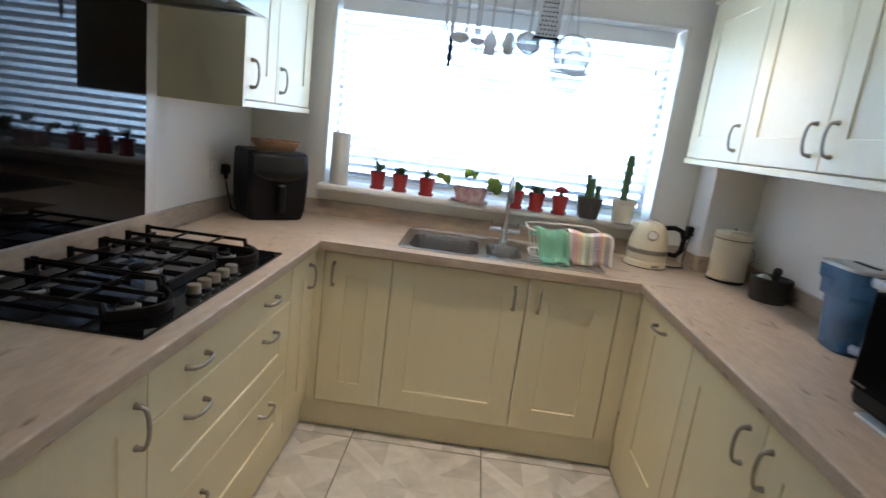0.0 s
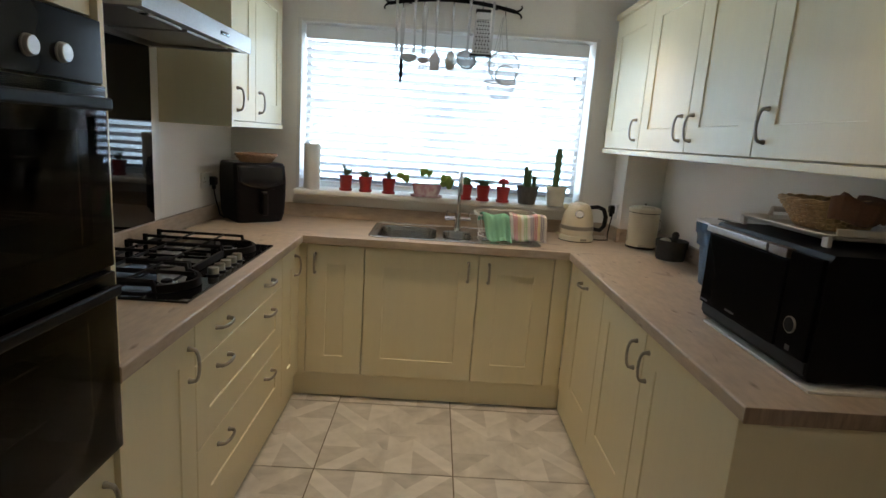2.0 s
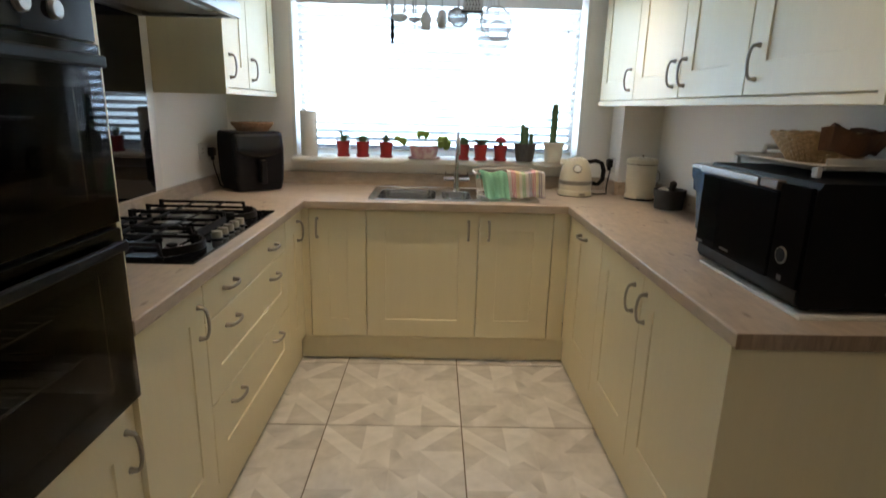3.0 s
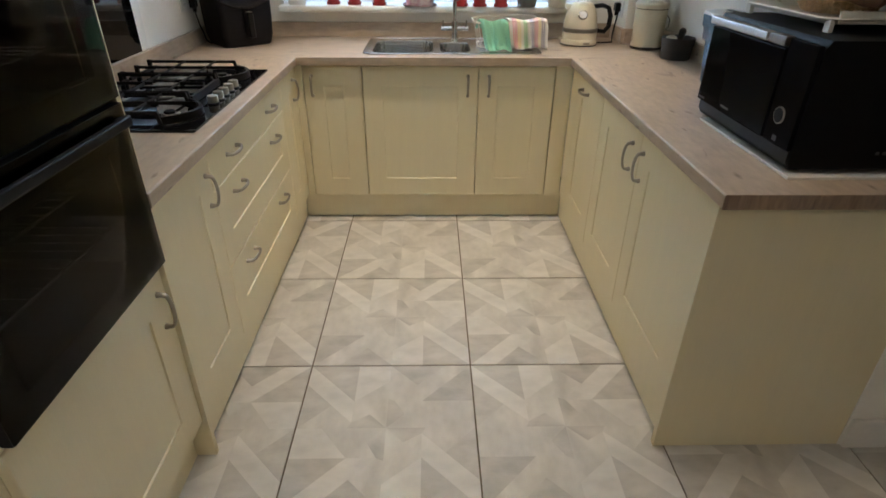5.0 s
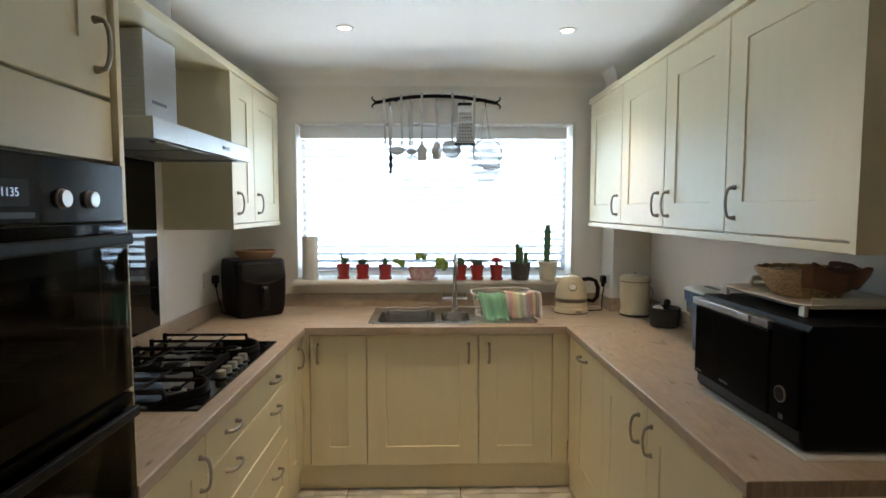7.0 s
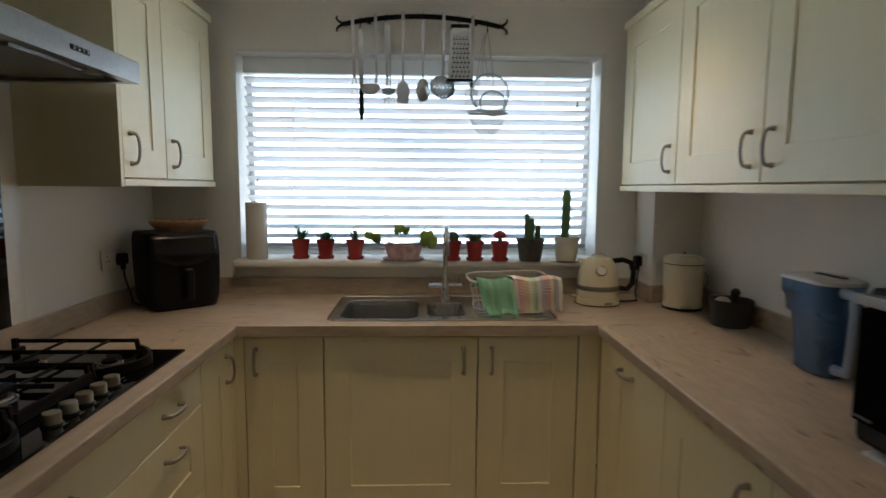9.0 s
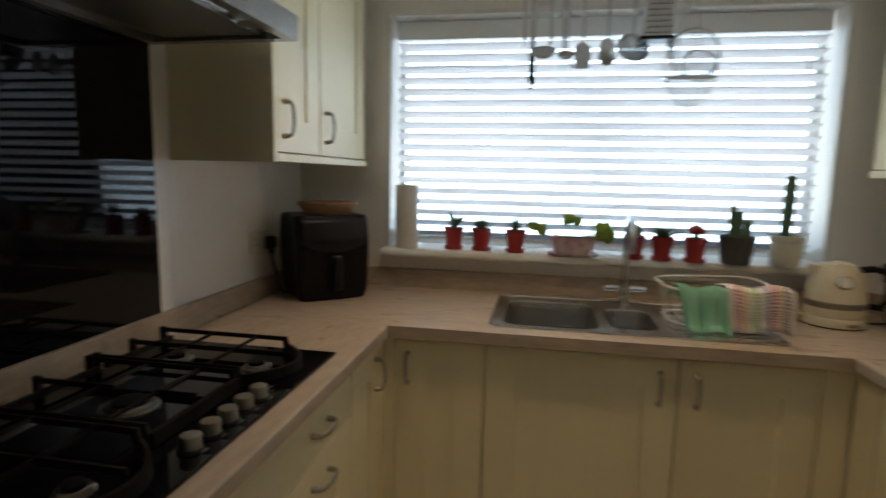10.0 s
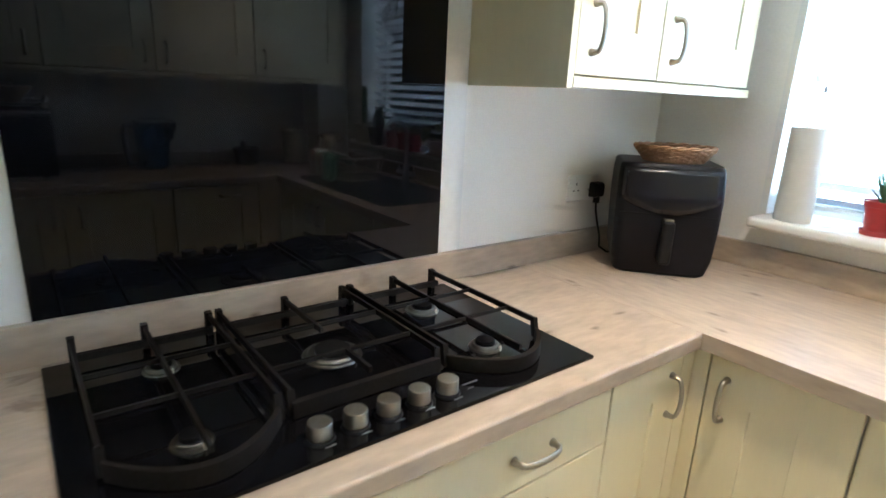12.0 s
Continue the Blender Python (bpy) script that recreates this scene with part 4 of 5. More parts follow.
dial = lathe(bmesh.new(), [(0.0, 0.0), (0.024, 0.0), (0.025, 0.006), (0.021, 0.009), (0.0, 0.0075)], 28)
dial.transform(Matrix.Rotation(radians(78), 4, "X"))
d = part("dial", dial, CHROME, kettle, "round chrome temperature dial", pose(-0.012, -0.074, 0.165))
face = lathe(bmesh.new(), [(0.0, 0.0), (0.019, 0.0), (0.019, 0.001), (0.0, 0.001)], 24)
face.transform(Matrix.Rotation(radians(78), 4, "X"))
part("dial_face", face, WHITE, d, m=pose(0, -0.0088, 0.002))
hd = bmesh.new()
tube(hd, [(0.058, -0.012, 0.203), (0.10, -0.02, 0.210), (0.132, -0.026, 0.198), (0.146, -0.03, 0.155), (0.142, -0.03, 0.10), (0.122, -0.026, 0.072), (0.088, -0.018, 0.076)], 0.0095, 10, 1.3)
part("handle", hd, BLACK, kettle, "black curved handle")
part("spout", loft(bmesh.new(), [[(-0.062, -0.018, 0.165), (-0.062, 0.018, 0.165), (-0.05, 0.014, 0.21), (-0.05, -0.014, 0.21)], [(-0.094, -0.006, 0.205), (-0.094, 0.006, 0.205), (-0.086, 0.006, 0.217), (-0.086, -0.006, 0.217)]]), ENAMEL, kettle)
part("switch", boxed(-0.118, -0.016, 0.03, -0.088, 0.016, 0.038, 0.003), ENAMEL, kettle)
part("power_lead", tube(bmesh.new(), [(0.09, 0.0, 0.008), (0.14, 0.01, 0.006), (0.19, 0.03, 0.006), (0.205, 0.08, 0.007), (0.212, 0.11, 0.03), (0.222, 0.125, 0.08), (0.232, 0.135, 0.13), (0.236, 0.14, 0.16)], 0.0034, 8), BLACK, kettle, "black power lead")


def socket_plate(m, gang, label):
    s = thing("wall_socket", m, label, "socket")
    w = 0.146 if gang == 2 else 0.086
    part("plate", boxed(-w / 2, -0.009, -0.043, w / 2, 0, 0.043, 0.004, 3), PVC, s)
    for k in ([-0.037, 0.037] if gang == 2 else [0]):
        for x, z, a, b in ((0, 0.014, 0.002, 0.004), (-0.011, -0.008, 0.0035, 0.002), (0.011, -0.008, 0.0035, 0.002)):
            part("slot", boxed(k + x - a, -0.0096, z - b, k + x + a, -0.0091, z + b), BLACK, s)
        part("rocker", boxed(k - 0.006, -0.0115, 0.024, k + 0.006, -0.0092, 0.036, 0.001), WHITE, s)
    return s


def plug(m, label):
    p = thing("power_plug", m, label, "plug")
    part("body", loft(bmesh.new(), [[(x * k, y, z * k) for x, z in rrect(-0.025, -0.025, 0.025, 0.025, 0.008, 3)] for y, k in ((0, 1), (-0.02, 0.98), (-0.028, 0.8))]), BLACK, p)
    part("grip", boxed(-0.008, -0.024, -0.045, 0.008, -0.006, -0.02, 0.003), BLACK, p)
    return p


socket_plate(pose(2.379, -0.052, 1.083, 0, 0, -90), 1, "white single wall socket on the boxed-in corner")
plug(pose(2.3695, -0.035, 1.09, 0, 0, -90), "black kettle plug in the wall socket")
socket_plate(pose(WX0, -0.325, 1.133, 0, 0, 90), 2, "white double wall socket above the upstand")
pl = plug(pose(WX0 + 0.0095, -0.272, 1.125, 0, 0, 90), "black air fryer plug in the wall socket")
part("power_lead", tube(bmesh.new(), [(0.0, -0.015, -0.043), (0.002, -0.018, -0.075), (0.012, -0.022, -0.115), (0.014, -0.034, -0.155), (0.004, -0.045, -0.188), (0.035, -0.055, -0.209), (0.075, -0.06, -0.211)], 0.0036, 8), BLACK, pl, "black power lead")

bin_ = thing("pedal_bin", pose(2.468, -0.285, 0.91), "small cream enamel pedal bin on the worktop", "bin")
part("body", lathe(bmesh.new(), [(0.0, 0.006), (0.080, 0.006), (0.082, 0.012), (0.084, 0.195), (0.083, 0.2), (0.0, 0.2)], 40), ENAMEL, bin_)
part("base_ring", lathe(bmesh.new(), [(0.0, 0.0), (0.083, 0.0), (0.084, 0.009), (0.081, 0.011)], 40, caps=False), BLACK, bin_)
part("gasket", lathe(bmesh.new(), [(0.0845, 0.2005), (0.0855, 0.204), (0.0, 0.2042)], 40, caps=False), BLACK, bin_)
part("lid", lathe(bmesh.new(), [(0.0, 0.2045), (0.0865, 0.2045), (0.0875, 0.222), (0.083, 0.230), (0.06, 0.238), (0.0, 0.242)], 40), ENAMEL, bin_)
part("lid_knob", lathe(bmesh.new(), [(0.0, 0.2425), (0.004, 0.2425), (0.006, 0.252), (0.0, 0.254)], 12), NICKEL, bin_)
part("pedal", boxed(-0.055, -0.105, 0.006, 0.005, -0.074, 0.014, 0.003), BLACK, bin_)
part("pedal_plate", boxed(-0.05, -0.088, 0.014, 0.0, -0.074, 0.024, 0.002), ENAMEL, bin_)
part("carry_handle", tube(bmesh.new(), [(0.078, -0.03, 0.17), (0.095, -0.03, 0.15), (0.095, -0.03, 0.11), (0.078, -0.03, 0.1)], 0.003, 8), NICKEL, bin_)

mortar = thing("mortar", pose(2.512, -0.598, 0.91), "dark granite mortar with a pestle and garlic", "mortar")
part("bowl", lathe(bmesh.new(), [(0.0, 0.0), (0.068, 0.0), (0.072, 0.008), (0.074, 0.062), (0.079, 0.068), (0.081, 0.1), (0.077, 0.104), (0.064, 0.1), (0.05, 0.06), (0.03, 0.035), (0.0, 0.032)], 36), GRANITE, mortar)
part("pestle", tube(bmesh.new(), [(0.0, 0.01, 0.045), (0.004, 0.0, 0.08), (0.007, -0.008, 0.112), (0.009, -0.013, 0.135), (0.010, -0.016, 0.145)], 0.018, 14, taper=[1.3, 1.0, 0.85, 1.0, 0.55]), GRANITE, mortar)
g = bmesh.new()
bmesh.ops.create_icosphere(g, subdivisions=3, radius=0.03)
for v in g.verts:
    v.co *= 1 + 0.07 * math.sin(5 * math.atan2(v.co.y, v.co.x))
    v.co.z *= 0.85
single("garlic_bulb", g, GARLIC, "white garlic bulb in the mortar", "garlic", pose(2.474, -0.605, 1.0))

jug = thing("water_filter_jug", pose(2.472, -1.16, 0.91), "blue translucent water filter jug with a white lid", "jug")
bm = bmesh.new()
rings = []
for z, hw, y0_, y1_ in ((0.0, 0.046, -0.060, 0.070), (0.01, 0.053, -0.068, 0.080), (0.10, 0.057, -0.070, 0.092), (0.165, 0.060, -0.072, 0.100), (0.172, 0.066, -0.076, 0.118), (0.215, 0.067, -0.077, 0.124), (0.222, 0.070, -0.079, 0.135), (0.265, 0.071, -0.08, 0.14)):
    rings.append([(x, y, z) for x, y in rrect(-hw, y0_, hw, y1_, 0.045, 5)])
part("body", loft(bm, rings), BLUE, jug)
part("lid", loft(bmesh.new(), [[(x, y, z) for x, y in rrect(-h, a, h, b, 0.045, 5)] for z, h, a, b in ((0.2655, 0.072, -0.081, 0.141), (0.275, 0.071, -0.08, 0.138), (0.284, 0.056, -0.065, 0.10))]), PVC, jug, "white plastic lid")
part("date_dial", boxed(-0.010, -0.06, 0.284, 0.010, 0.05, 0.288, 0.002), BLACK, jug)
hd = bmesh.new()
tube(hd, [(-0.02, -0.075, 0.25), (-0.025, -0.125, 0.248), (-0.027, -0.136, 0.20), (-0.026, -0.130, 0.10), (-0.024, -0.120, 0.035), (-0.02, -0.066, 0.03)], 0.011, 10, 1.4)
part("handle", hd, PALE_BLUE, jug, "pale blue plastic jug handle")

# microwave group
single("white_board", boxed(2.189, -2.192, 0.91, 2.585, -1.655, 0.919, 0.003), WHITE, "white board under the microwave", "board")
mw = thing("microwave", pose(2.188, -1.632, 0.921), "large black combination microwave oven", "microwave")
MD, MWW, MH = 0.395, 0.540, 0.325
prof = [(0.010, 0.010), (0.004, 0.022), (0.004, 0.06), (0.004, MH - 0.02), (0.016, MH), (MD, MH), (MD, 0.012)]
part("case", loft(bmesh.new(), [[(x, y, z) for x, z in prof] for y in (-MWW, 0)]), BLACK_MATT, mw)
dr = part("door", boxed(-0.014, -0.415, 0.058, 0.0035, -0.004, MH - 0.038, 0.003), DARK_GLASS, mw, "black glass microwave door")
part("control_panel", boxed(-0.010, -0.537, 0.058, 0.0035, -0.418, MH - 0.012, 0.003), DARK_GLASS, mw, "black control panel")
part("kick_strip", boxed(-0.003, -0.537, 0.024, 0.0035, -0.004, 0.056, 0.004), BLACK, mw)
hb = boxed(-0.026, -0.335, MH - 0.031, 0.003, -0.002, MH - 0.009, 0.003, 3)
part("door_handle", hb, STEEL, dr, "long brushed aluminium handle")
part("handle_end", boxed(-0.022, -0.418, MH - 0.033, 0.003, -0.337, MH - 0.009, 0.003, 3), BURNT, dr, "darker metal end of the handle")
kn = lathe(bmesh.new(), [(0.0215, 0.0), (0.0215, 0.004), (0.0207, 0.005), (0.0196, 0.0045), (0.0, 0.0043)], 32)
kn.transform(Matrix.Rotation(radians(-90), 4, "Y"))
k = part("dial", kn, NICKEL, mw, "chrome-ringed control dial", pose(-0.010, -0.468, 0.132))
kc = lathe(bmesh.new(), [(0.0, 0.0), (0.0192, 0.0), (0.019, 0.004), (0.0, 0.005)], 28)
kc.transform(Matrix.Rotation(radians(-90), 4, "Y"))
part("dial_face", kc, BLACK_MATT, k, m=pose(-0.0012, 0, 0))
part("marking", boxed(-0.0149, -0.218, 0.074, -0.0142, -0.168, 0.080), PRINT, mw, "small silver maker's print")
part("marking", boxed(-0.0149, -0.055, 0.066, -0.0142, -0.012, 0.072), PRINT, mw)
part("marking", boxed(-0.0109, -0.48, 0.066, -0.0102, -0.462, 0.08), PRINT, mw)
for i in range(7):
    part("vent", boxed(0.22 + 0.018 * i, -MWW - 0.0012, 0.05, 0.23 + 0.018 * i, -MWW - 0.0002, 0.058), PRINT, mw)
for x in (0.05, 0.35):
    for y in (-0.5, -0.05):
        part("foot", lathe(bmesh.new(), [(0.014, -0.002), (0.014, 0.0125), (0.0, 0.0125)], 14, x, y), BLACK, mw)

tray = thing("serving_tray", pose(2.425, -1.852, 1.264), "pale patterned lap tray with raised edges on the microwave", "tray")
bm = bmesh.new()
outer, inn = rrect(-0.18, -0.212, 0.165, 0.212, 0.045, 6), rrect(-0.155, -0.187, 0.14, 0.187, 0.035, 6)
rings = [[(x, y, 0.0) for x, y in inn], [(x, y, 0.011) for x, y in outer], [(x * 1.015, y * 1.015, 0.0155) for x, y in outer], [(x * 1.0, y * 1.0, 0.018) for x, y in outer], [(x * 0.98, y * 0.98, 0.006) for x, y in inn]]
part("rim", loft(bm, rings, False), TRAY_PLASTIC, tray)
part("base", slab(bmesh.new(), [(x * 0.985, y * 0.985) for x, y in inn], [], 0.001, 0.007), TRAY, tray, "brown floral print on the tray")
for x in (-0.16, 0.14):
    for y in (-0.195, 0.195):
        part("foot", boxed(x - 0.007, y - 0.012, -0.0172, x + 0.007, y + 0.012, 0.012, 0.003), TRAY_PLASTIC, tray)
part("end_lip", boxed(-0.15, -0.212, 0.004, 0.14, -0.204, 0.034, 0.004), TRAY_PLASTIC, tray, "raised pale end of the tray")
part("tray_handle", tube(bmesh.new(), [(-0.07, 0.207, 0.015), (-0.06, 0.219, 0.036), (0.05, 0.219, 0.036), (0.06, 0.207, 0.015)], 0.008, 8, 1.3), material("tray_grip", (0.58, 0.53, 0.47), 0.4), tray)


def wicker_basket(m, a, b, h, flare, mat, label, stakes=30, rows=9):
    """An oval basket: uprights with woven rows running in and out of them, a base and a twisted rim."""
    bk = thing("wicker_basket", m, label, "basket")
    for j in range(rows):
        v = j / (rows - 1)
        k = 1 - flare * (1 - v)
        n = stakes * 4
        pts = []
        for i in range(n):
            t = 2 * math.pi * i / n
            w = 0.0034 * math.cos(stakes * t / 2 + math.pi * j)
            pts.append(((a * k + w) * math.cos(t), (b * k + w) * math.sin(t), 0.006 + (h - 0.012) * v))
        part("weave", tube(bmesh.new(), pts, h / rows * 0.43, 6, closed=True), mat, bk)
    for i in range(stakes):
        t = 2 * math.pi * (i + 0.25) / stakes
        c, s = math.cos(t), math.sin(t)
        k = 1 - flare
        part("stake", tube(bmesh.new(), [(a * k * c, b * k * s, 0.002), (a * c, b * s, h)], 0.0026, 5), mat, bk)
    part("base", lathe(bmesh.new(), [(0.0, 0.0), (1.0, 0.0), (1.0, 0.006), (0.0, 0.006)], 32), mat, bk, m=Matrix.Diagonal((a * (1 - flare), b * (1 - flare), 1, 1)))
    for q in (0, math.pi):
        pts = [((a + 0.003 * math.cos(9 * t + q)) * math.cos(t), (b + 0.003 * math.cos(9 * t + q)) * math.sin(t), h + 0.0035 * math.sin(9 * t + q)) for t in [2 * math.pi * i / 72 for i in range(72)]]
        part("rim_strand", tube(bmesh.new(), pts, 0.0042, 6, closed=True), mat, bk)
    return bk


wicker_basket(pose(2.415, -1.835, 1.272), 0.13, 0.145, 0.078, 0.36, WICKER, "woven wicker bread basket on the tray", 40, 11)
cl = bmesh.new()
rows = []
for j in range(25):
    v = j / 24
    row = []
    for i in range(31):
        t = radians(-132 + 160 * i / 30)
        fold = 0.006 * math.sin(9 * t + 4 * v) + 0.004 * math.sin(23 * t)
        if v < 0.45:
            k, z = 0.35 + 0.73 * v / 0.45, 0.064 + 0.028 * (v / 0.45) ** 2 + fold
        else:
            d = (v - 0.45) / 0.55
            k, z = 1.11 - 0.17 * d * d, 0.092 - 0.062 * d + 0.008 * math.sin(5 * t)
        z += 0.026 * math.exp(-((v - 0.34) ** 2 * 90 + (t + 2.05) ** 2 * 20))
        row.append(cl.verts.new(((0.132 * k + fold) * math.cos(t), (0.147 * k + fold) * math.sin(t), max(z, 0.01))))
    rows.append(row)
for a, b in zip(rows, rows[1:]):
    for i in range(30):
        cl.faces.new((a[i], a[i + 1], b[i + 1], b[i]))
napkin = single("folded_napkin", cl, BROWN_CLOTH, "brown linen napkin draped over the bread basket", "napkin", pose(2.415, -1.835, 1.272))
napkin.modifiers.new("thickness", "SOLIDIFY").thickness = 0.003

# ---- air fryer ----
fr = thing("air_fryer", pose(0.205, -0.190, 0.91, 0, 0, 40) @ Matrix.Diagonal((1.09, 1.06, 1.05, 1)), "tall black air fryer with a glossy top panel", "air fryer")
rings = []
for z, hw, yf, yb in ((0.0, 0.116, -0.120, 0.100), (0.006, 0.122, -0.128, 0.106), (0.05, 0.132, -0.136, 0.114), (0.14, 0.136, -0.140, 0.118), (0.22, 0.138, -0.138, 0.118), (0.285, 0.137, -0.126, 0.116), (0.310, 0.134, -0.118, 0.112), (0.316, 0.128, -0.112, 0.106)):
    rings.append([(x, y, z) for x, y in rrect(-hw, yf, hw, yb, 0.028, 6)])
part("body", loft(bmesh.new(), rings), material("black_satin_plastic", (0.007, 0.0065, 0.0095), 0.38, 0, 0.12, 150, 0.05, Specular_IOR_Level=0.18), fr)
bm = bmesh.new()
rows = []
for j in range(9):
    v = j / 8
    z = 0.192 + 0.114 * v
    hw = 0.126 * min(1.0, 0.60 + 0.9 * v ** 0.6)
    yy = -0.1415 + (0.0015 if z < 0.23 else 0.0) + max(0, z - 0.225) * 0.2
    row = []
    for i in range(13):
        u = -1 + 2 * i / 12
        row.append(bm.verts.new((hw * u, yy - 0.004 * (1 - u * u) - 0.0025 + 0.004 * abs(u) ** 3, z - 0.012 * (1 - u * u) * (1 - v))))
    rows.append(row)
for a, b in zip(rows, rows[1:]):
    for i in range(12):
        bm.faces.new((a[i], a[i + 1], b[i + 1], b[i]))
pn = part("touch_panel", bm, material("glossy_black_panel", (0.010, 0.0095, 0.014), 0.2, 0, 0.1, 30, Specular_IOR_Level=0.42), fr, "glossy curved control panel")
pn.modifiers.new("thickness", "SOLIDIFY").thickness = 0.004
part("badge", boxed(-0.017, -0.131, 0.292, 0.017, -0.123, 0.298, 0.001), WHITE, fr, "small pale badge")
part("drawer_seam", boxed(-0.122, -0.1405, 0.176, 0.122, -0.137, 0.179), BLACK_MATT, fr)
hd = part("drawer_handle", boxed(-0.0155, -0.186, 0.045, 0.0155, -0.135, 0.168, 0.009, 3), BLACK, fr, "upright drawer handle")
part("release_button", boxed(-0.012, -0.178, 0.168, 0.012, -0.150, 0.1712, 0.001), NICKEL, hd)
wicker_basket(pose(0.235, -0.21, 1.2425, 0, 0, 40), 0.114, 0.09, 0.044, 0.24, WICKER_DARK, "shallow brown wicker basket on the air fryer", 34, 7)

# ---- window sill ----
SZ = 1.0872
roll = thing("kitchen_roll", pose(0.497, 0.048, SZ), "white roll of kitchen paper standing on the sill", "kitchen roll")
part("paper", lathe(bmesh.new(), [(0.02, 0.0), (0.049, 0.0), (0.0505, 0.002), (0.0505, 0.272), (0.049, 0.274), (0.02, 0.274)], 36, caps=False), WAX, roll)
part("core", lathe(bmesh.new(), [(0.02, 0.0), (0.0202, 0.274), (0.018, 0.274), (0.018, 0.0)], 20, caps=False), material("cardboard", (0.35, 0.25, 0.16), 0.9), roll)


def blade(bm, length, width, lean, turn, base=(0, 0, 0), thick=0.004, curl=0.25):
    """A pointed fleshy leaf."""
    n = 5
    rings = []
    for i in range(n + 1):
        v = i / n
        w = width * (1 - v ** 1.7) * (0.7 + 0.6 * v * (1 - v)) + 0.0004
        r = length * v * math.sin(lean + curl * v)
        z = length * v * math.cos(lean + curl * v)
        c = Vector((r, 0, z))
        rings.append([c + Vector((0, -w, 0)), c + Vector((thick * (1 - v), 0, -thick * 0.4)), c + Vector((0, w, 0)), c + Vector((-thick * 0.3, 0, thick * 0.3))])
    m = Matrix.Translation(base) @ Matrix.Rotation(turn, 4, "Z")
    loft(bm, [[m @ p for p in r] for r in rings])


def ribbed(bm, x, y, z, r, h, ribs, lean=0.0):
    n = ribs * 4
    rings = []
    steps = 22
    cap = 1 - 0.95 * r / h
    for j in range(steps + 1):
        v = j / 12 * cap if j < 12 else cap + (1 - cap) * math.sin((j - 12) / 10 * math.pi / 2)
        k = r * (0.88 + 0.12 * math.sin(v * 3)) * (1 if v < cap else math.sqrt(max(0.004, 1 - ((v - cap) / (1 - cap)) ** 2)))
        rings.append([(x + lean * v * h + k * (1 + 0.14 * math.cos(ribs * t)) * math.cos(t), y + k * (1 + 0.14 * math.cos(ribs * t)) * math.sin(t), z + h * v) for t in [2 * math.pi * i / n for i in range(n)]])
    loft(bm, rings)
    return bm


def red_pot(x, y, label, plant_name, build, mat):
    p = thing("potted_plant", pose(x, y, SZ), label, "plant", "plants on the sill")
    part("saucer", lathe(bmesh.new(), [(0.0, 0.0), (0.038, 0.0), (0.042, 0.014), (0.039, 0.014), (0.036, 0.004), (0.0, 0.004)], 28), TERRACOTTA, p)
    pot = bmesh.new()
    n = 28
    def ring(r, z, sq=0.0):
        return [(r * math.cos(t), r * math.sin(t), z) for t in [2 * math.pi * i / n for i in range(n)]]
    loft(pot, [ring(0.031, 0.0045), (ring(0.040, 0.078)), ring(0.0445, 0.079), ring(0.0465, 0.0945), ring(0.043, 0.0945), ring(0.039, 0.075), ring(0.038, 0.074)])
    part("pot", pot, TERRACOTTA, p, "red plastic flowerpot")
    part("soil", lathe(bmesh.new(), [(0.0, 0.076), (0.0395, 0.076), (0.0395, 0.081), (0.02, 0.084), (0.0, 0.085)], 24), SOIL, p)
    bm = bmesh.new()
    build(bm)
    part(plant_name, bm, mat, p)
    return p


rng = random.Random(4)


def spiky(bm, n=22, length=0.072, lo=0.05, hi=0.8):
    for i in range(n):
        blade(bm, 1.12 * length * rng.uniform(0.75, 1.1), 0.0075, rng.uniform(lo, hi), 2.4 * i, (0, 0, 0.083), 0.005, 0.1)


def rosette(bm):
    for i in range(34):
        k = i / 34
        blade(bm, 0.062 - 0.026 * k, 0.0125, 1.30 - 0.95 * k, 2.4 * i, (0, 0, 0.084 + 0.012 * k), 0.006, -0.35)


def aloe(bm):
    for i in range(22):
        k = i / 22
        blade(bm, 0.084 - 0.02 * k, 0.0085, 0.95 - 0.75 * k, 2.4 * i, (0, 0, 0.083), 0.006, 0.2)


def grafted(bm):
    ribbed(bm, 0, 0, 0.08, 0.012, 0.035, 3)
    for i in range(5):
        s = bmesh.new()
        bmesh.ops.create_icosphere(s, subdivisions=2, radius=0.016 if i else 0.02)
        off = Vector((0.017 * math.cos(i * 1.5), 0.012 * math.sin(i * 1.5), 0.128 + (0.004 if i % 2 else -0.003))) if i else Vector((0, 0, 0.128))
        for v in s.verts:
            v.co = v.co * (1 + 0.1 * math.sin(8 * math.atan2(v.co.y, v.co.x))) + off
        me = bpy.data.meshes.new("t")
        s.to_mesh(me)
        s.free()
        k = len(bm.faces)
        bm.from_mesh(me)
        bpy.data.meshes.remove(me)
        bm.faces.ensure_lookup_table()
        for f in bm.faces[k:]:
            f.material_index = 1


red_pot(0.706, 0.062, "small spiky succulent in a red pot on the sill", "leaves", lambda b: spiky(b), SUCCULENT)
red_pot(0.829, 0.056, "flat green rosette succulent in a red pot", "leaves", rosette, SUCCULENT)
red_pot(0.976, 0.035, "small spiky succulent in a red pot on the sill", "leaves", lambda b: spiky(b, 18, 0.066, 0.05, 0.65), SUCCULENT)
red_pot(1.452, 0.0, "short round cactus in a red pot behind the tap", "cactus", lambda b: ribbed(b, 0, 0, 0.08, 0.027, 0.062, 12), CACTUS)
red_pot(1.560, -0.006, "spreading aloe succulent in a red pot", "leaves", aloe, SUCCULENT)
red_pot(1.682, -0.014, "grafted cactus with a red top in a red pot", "cactus", grafted, [CACTUS, PINK])

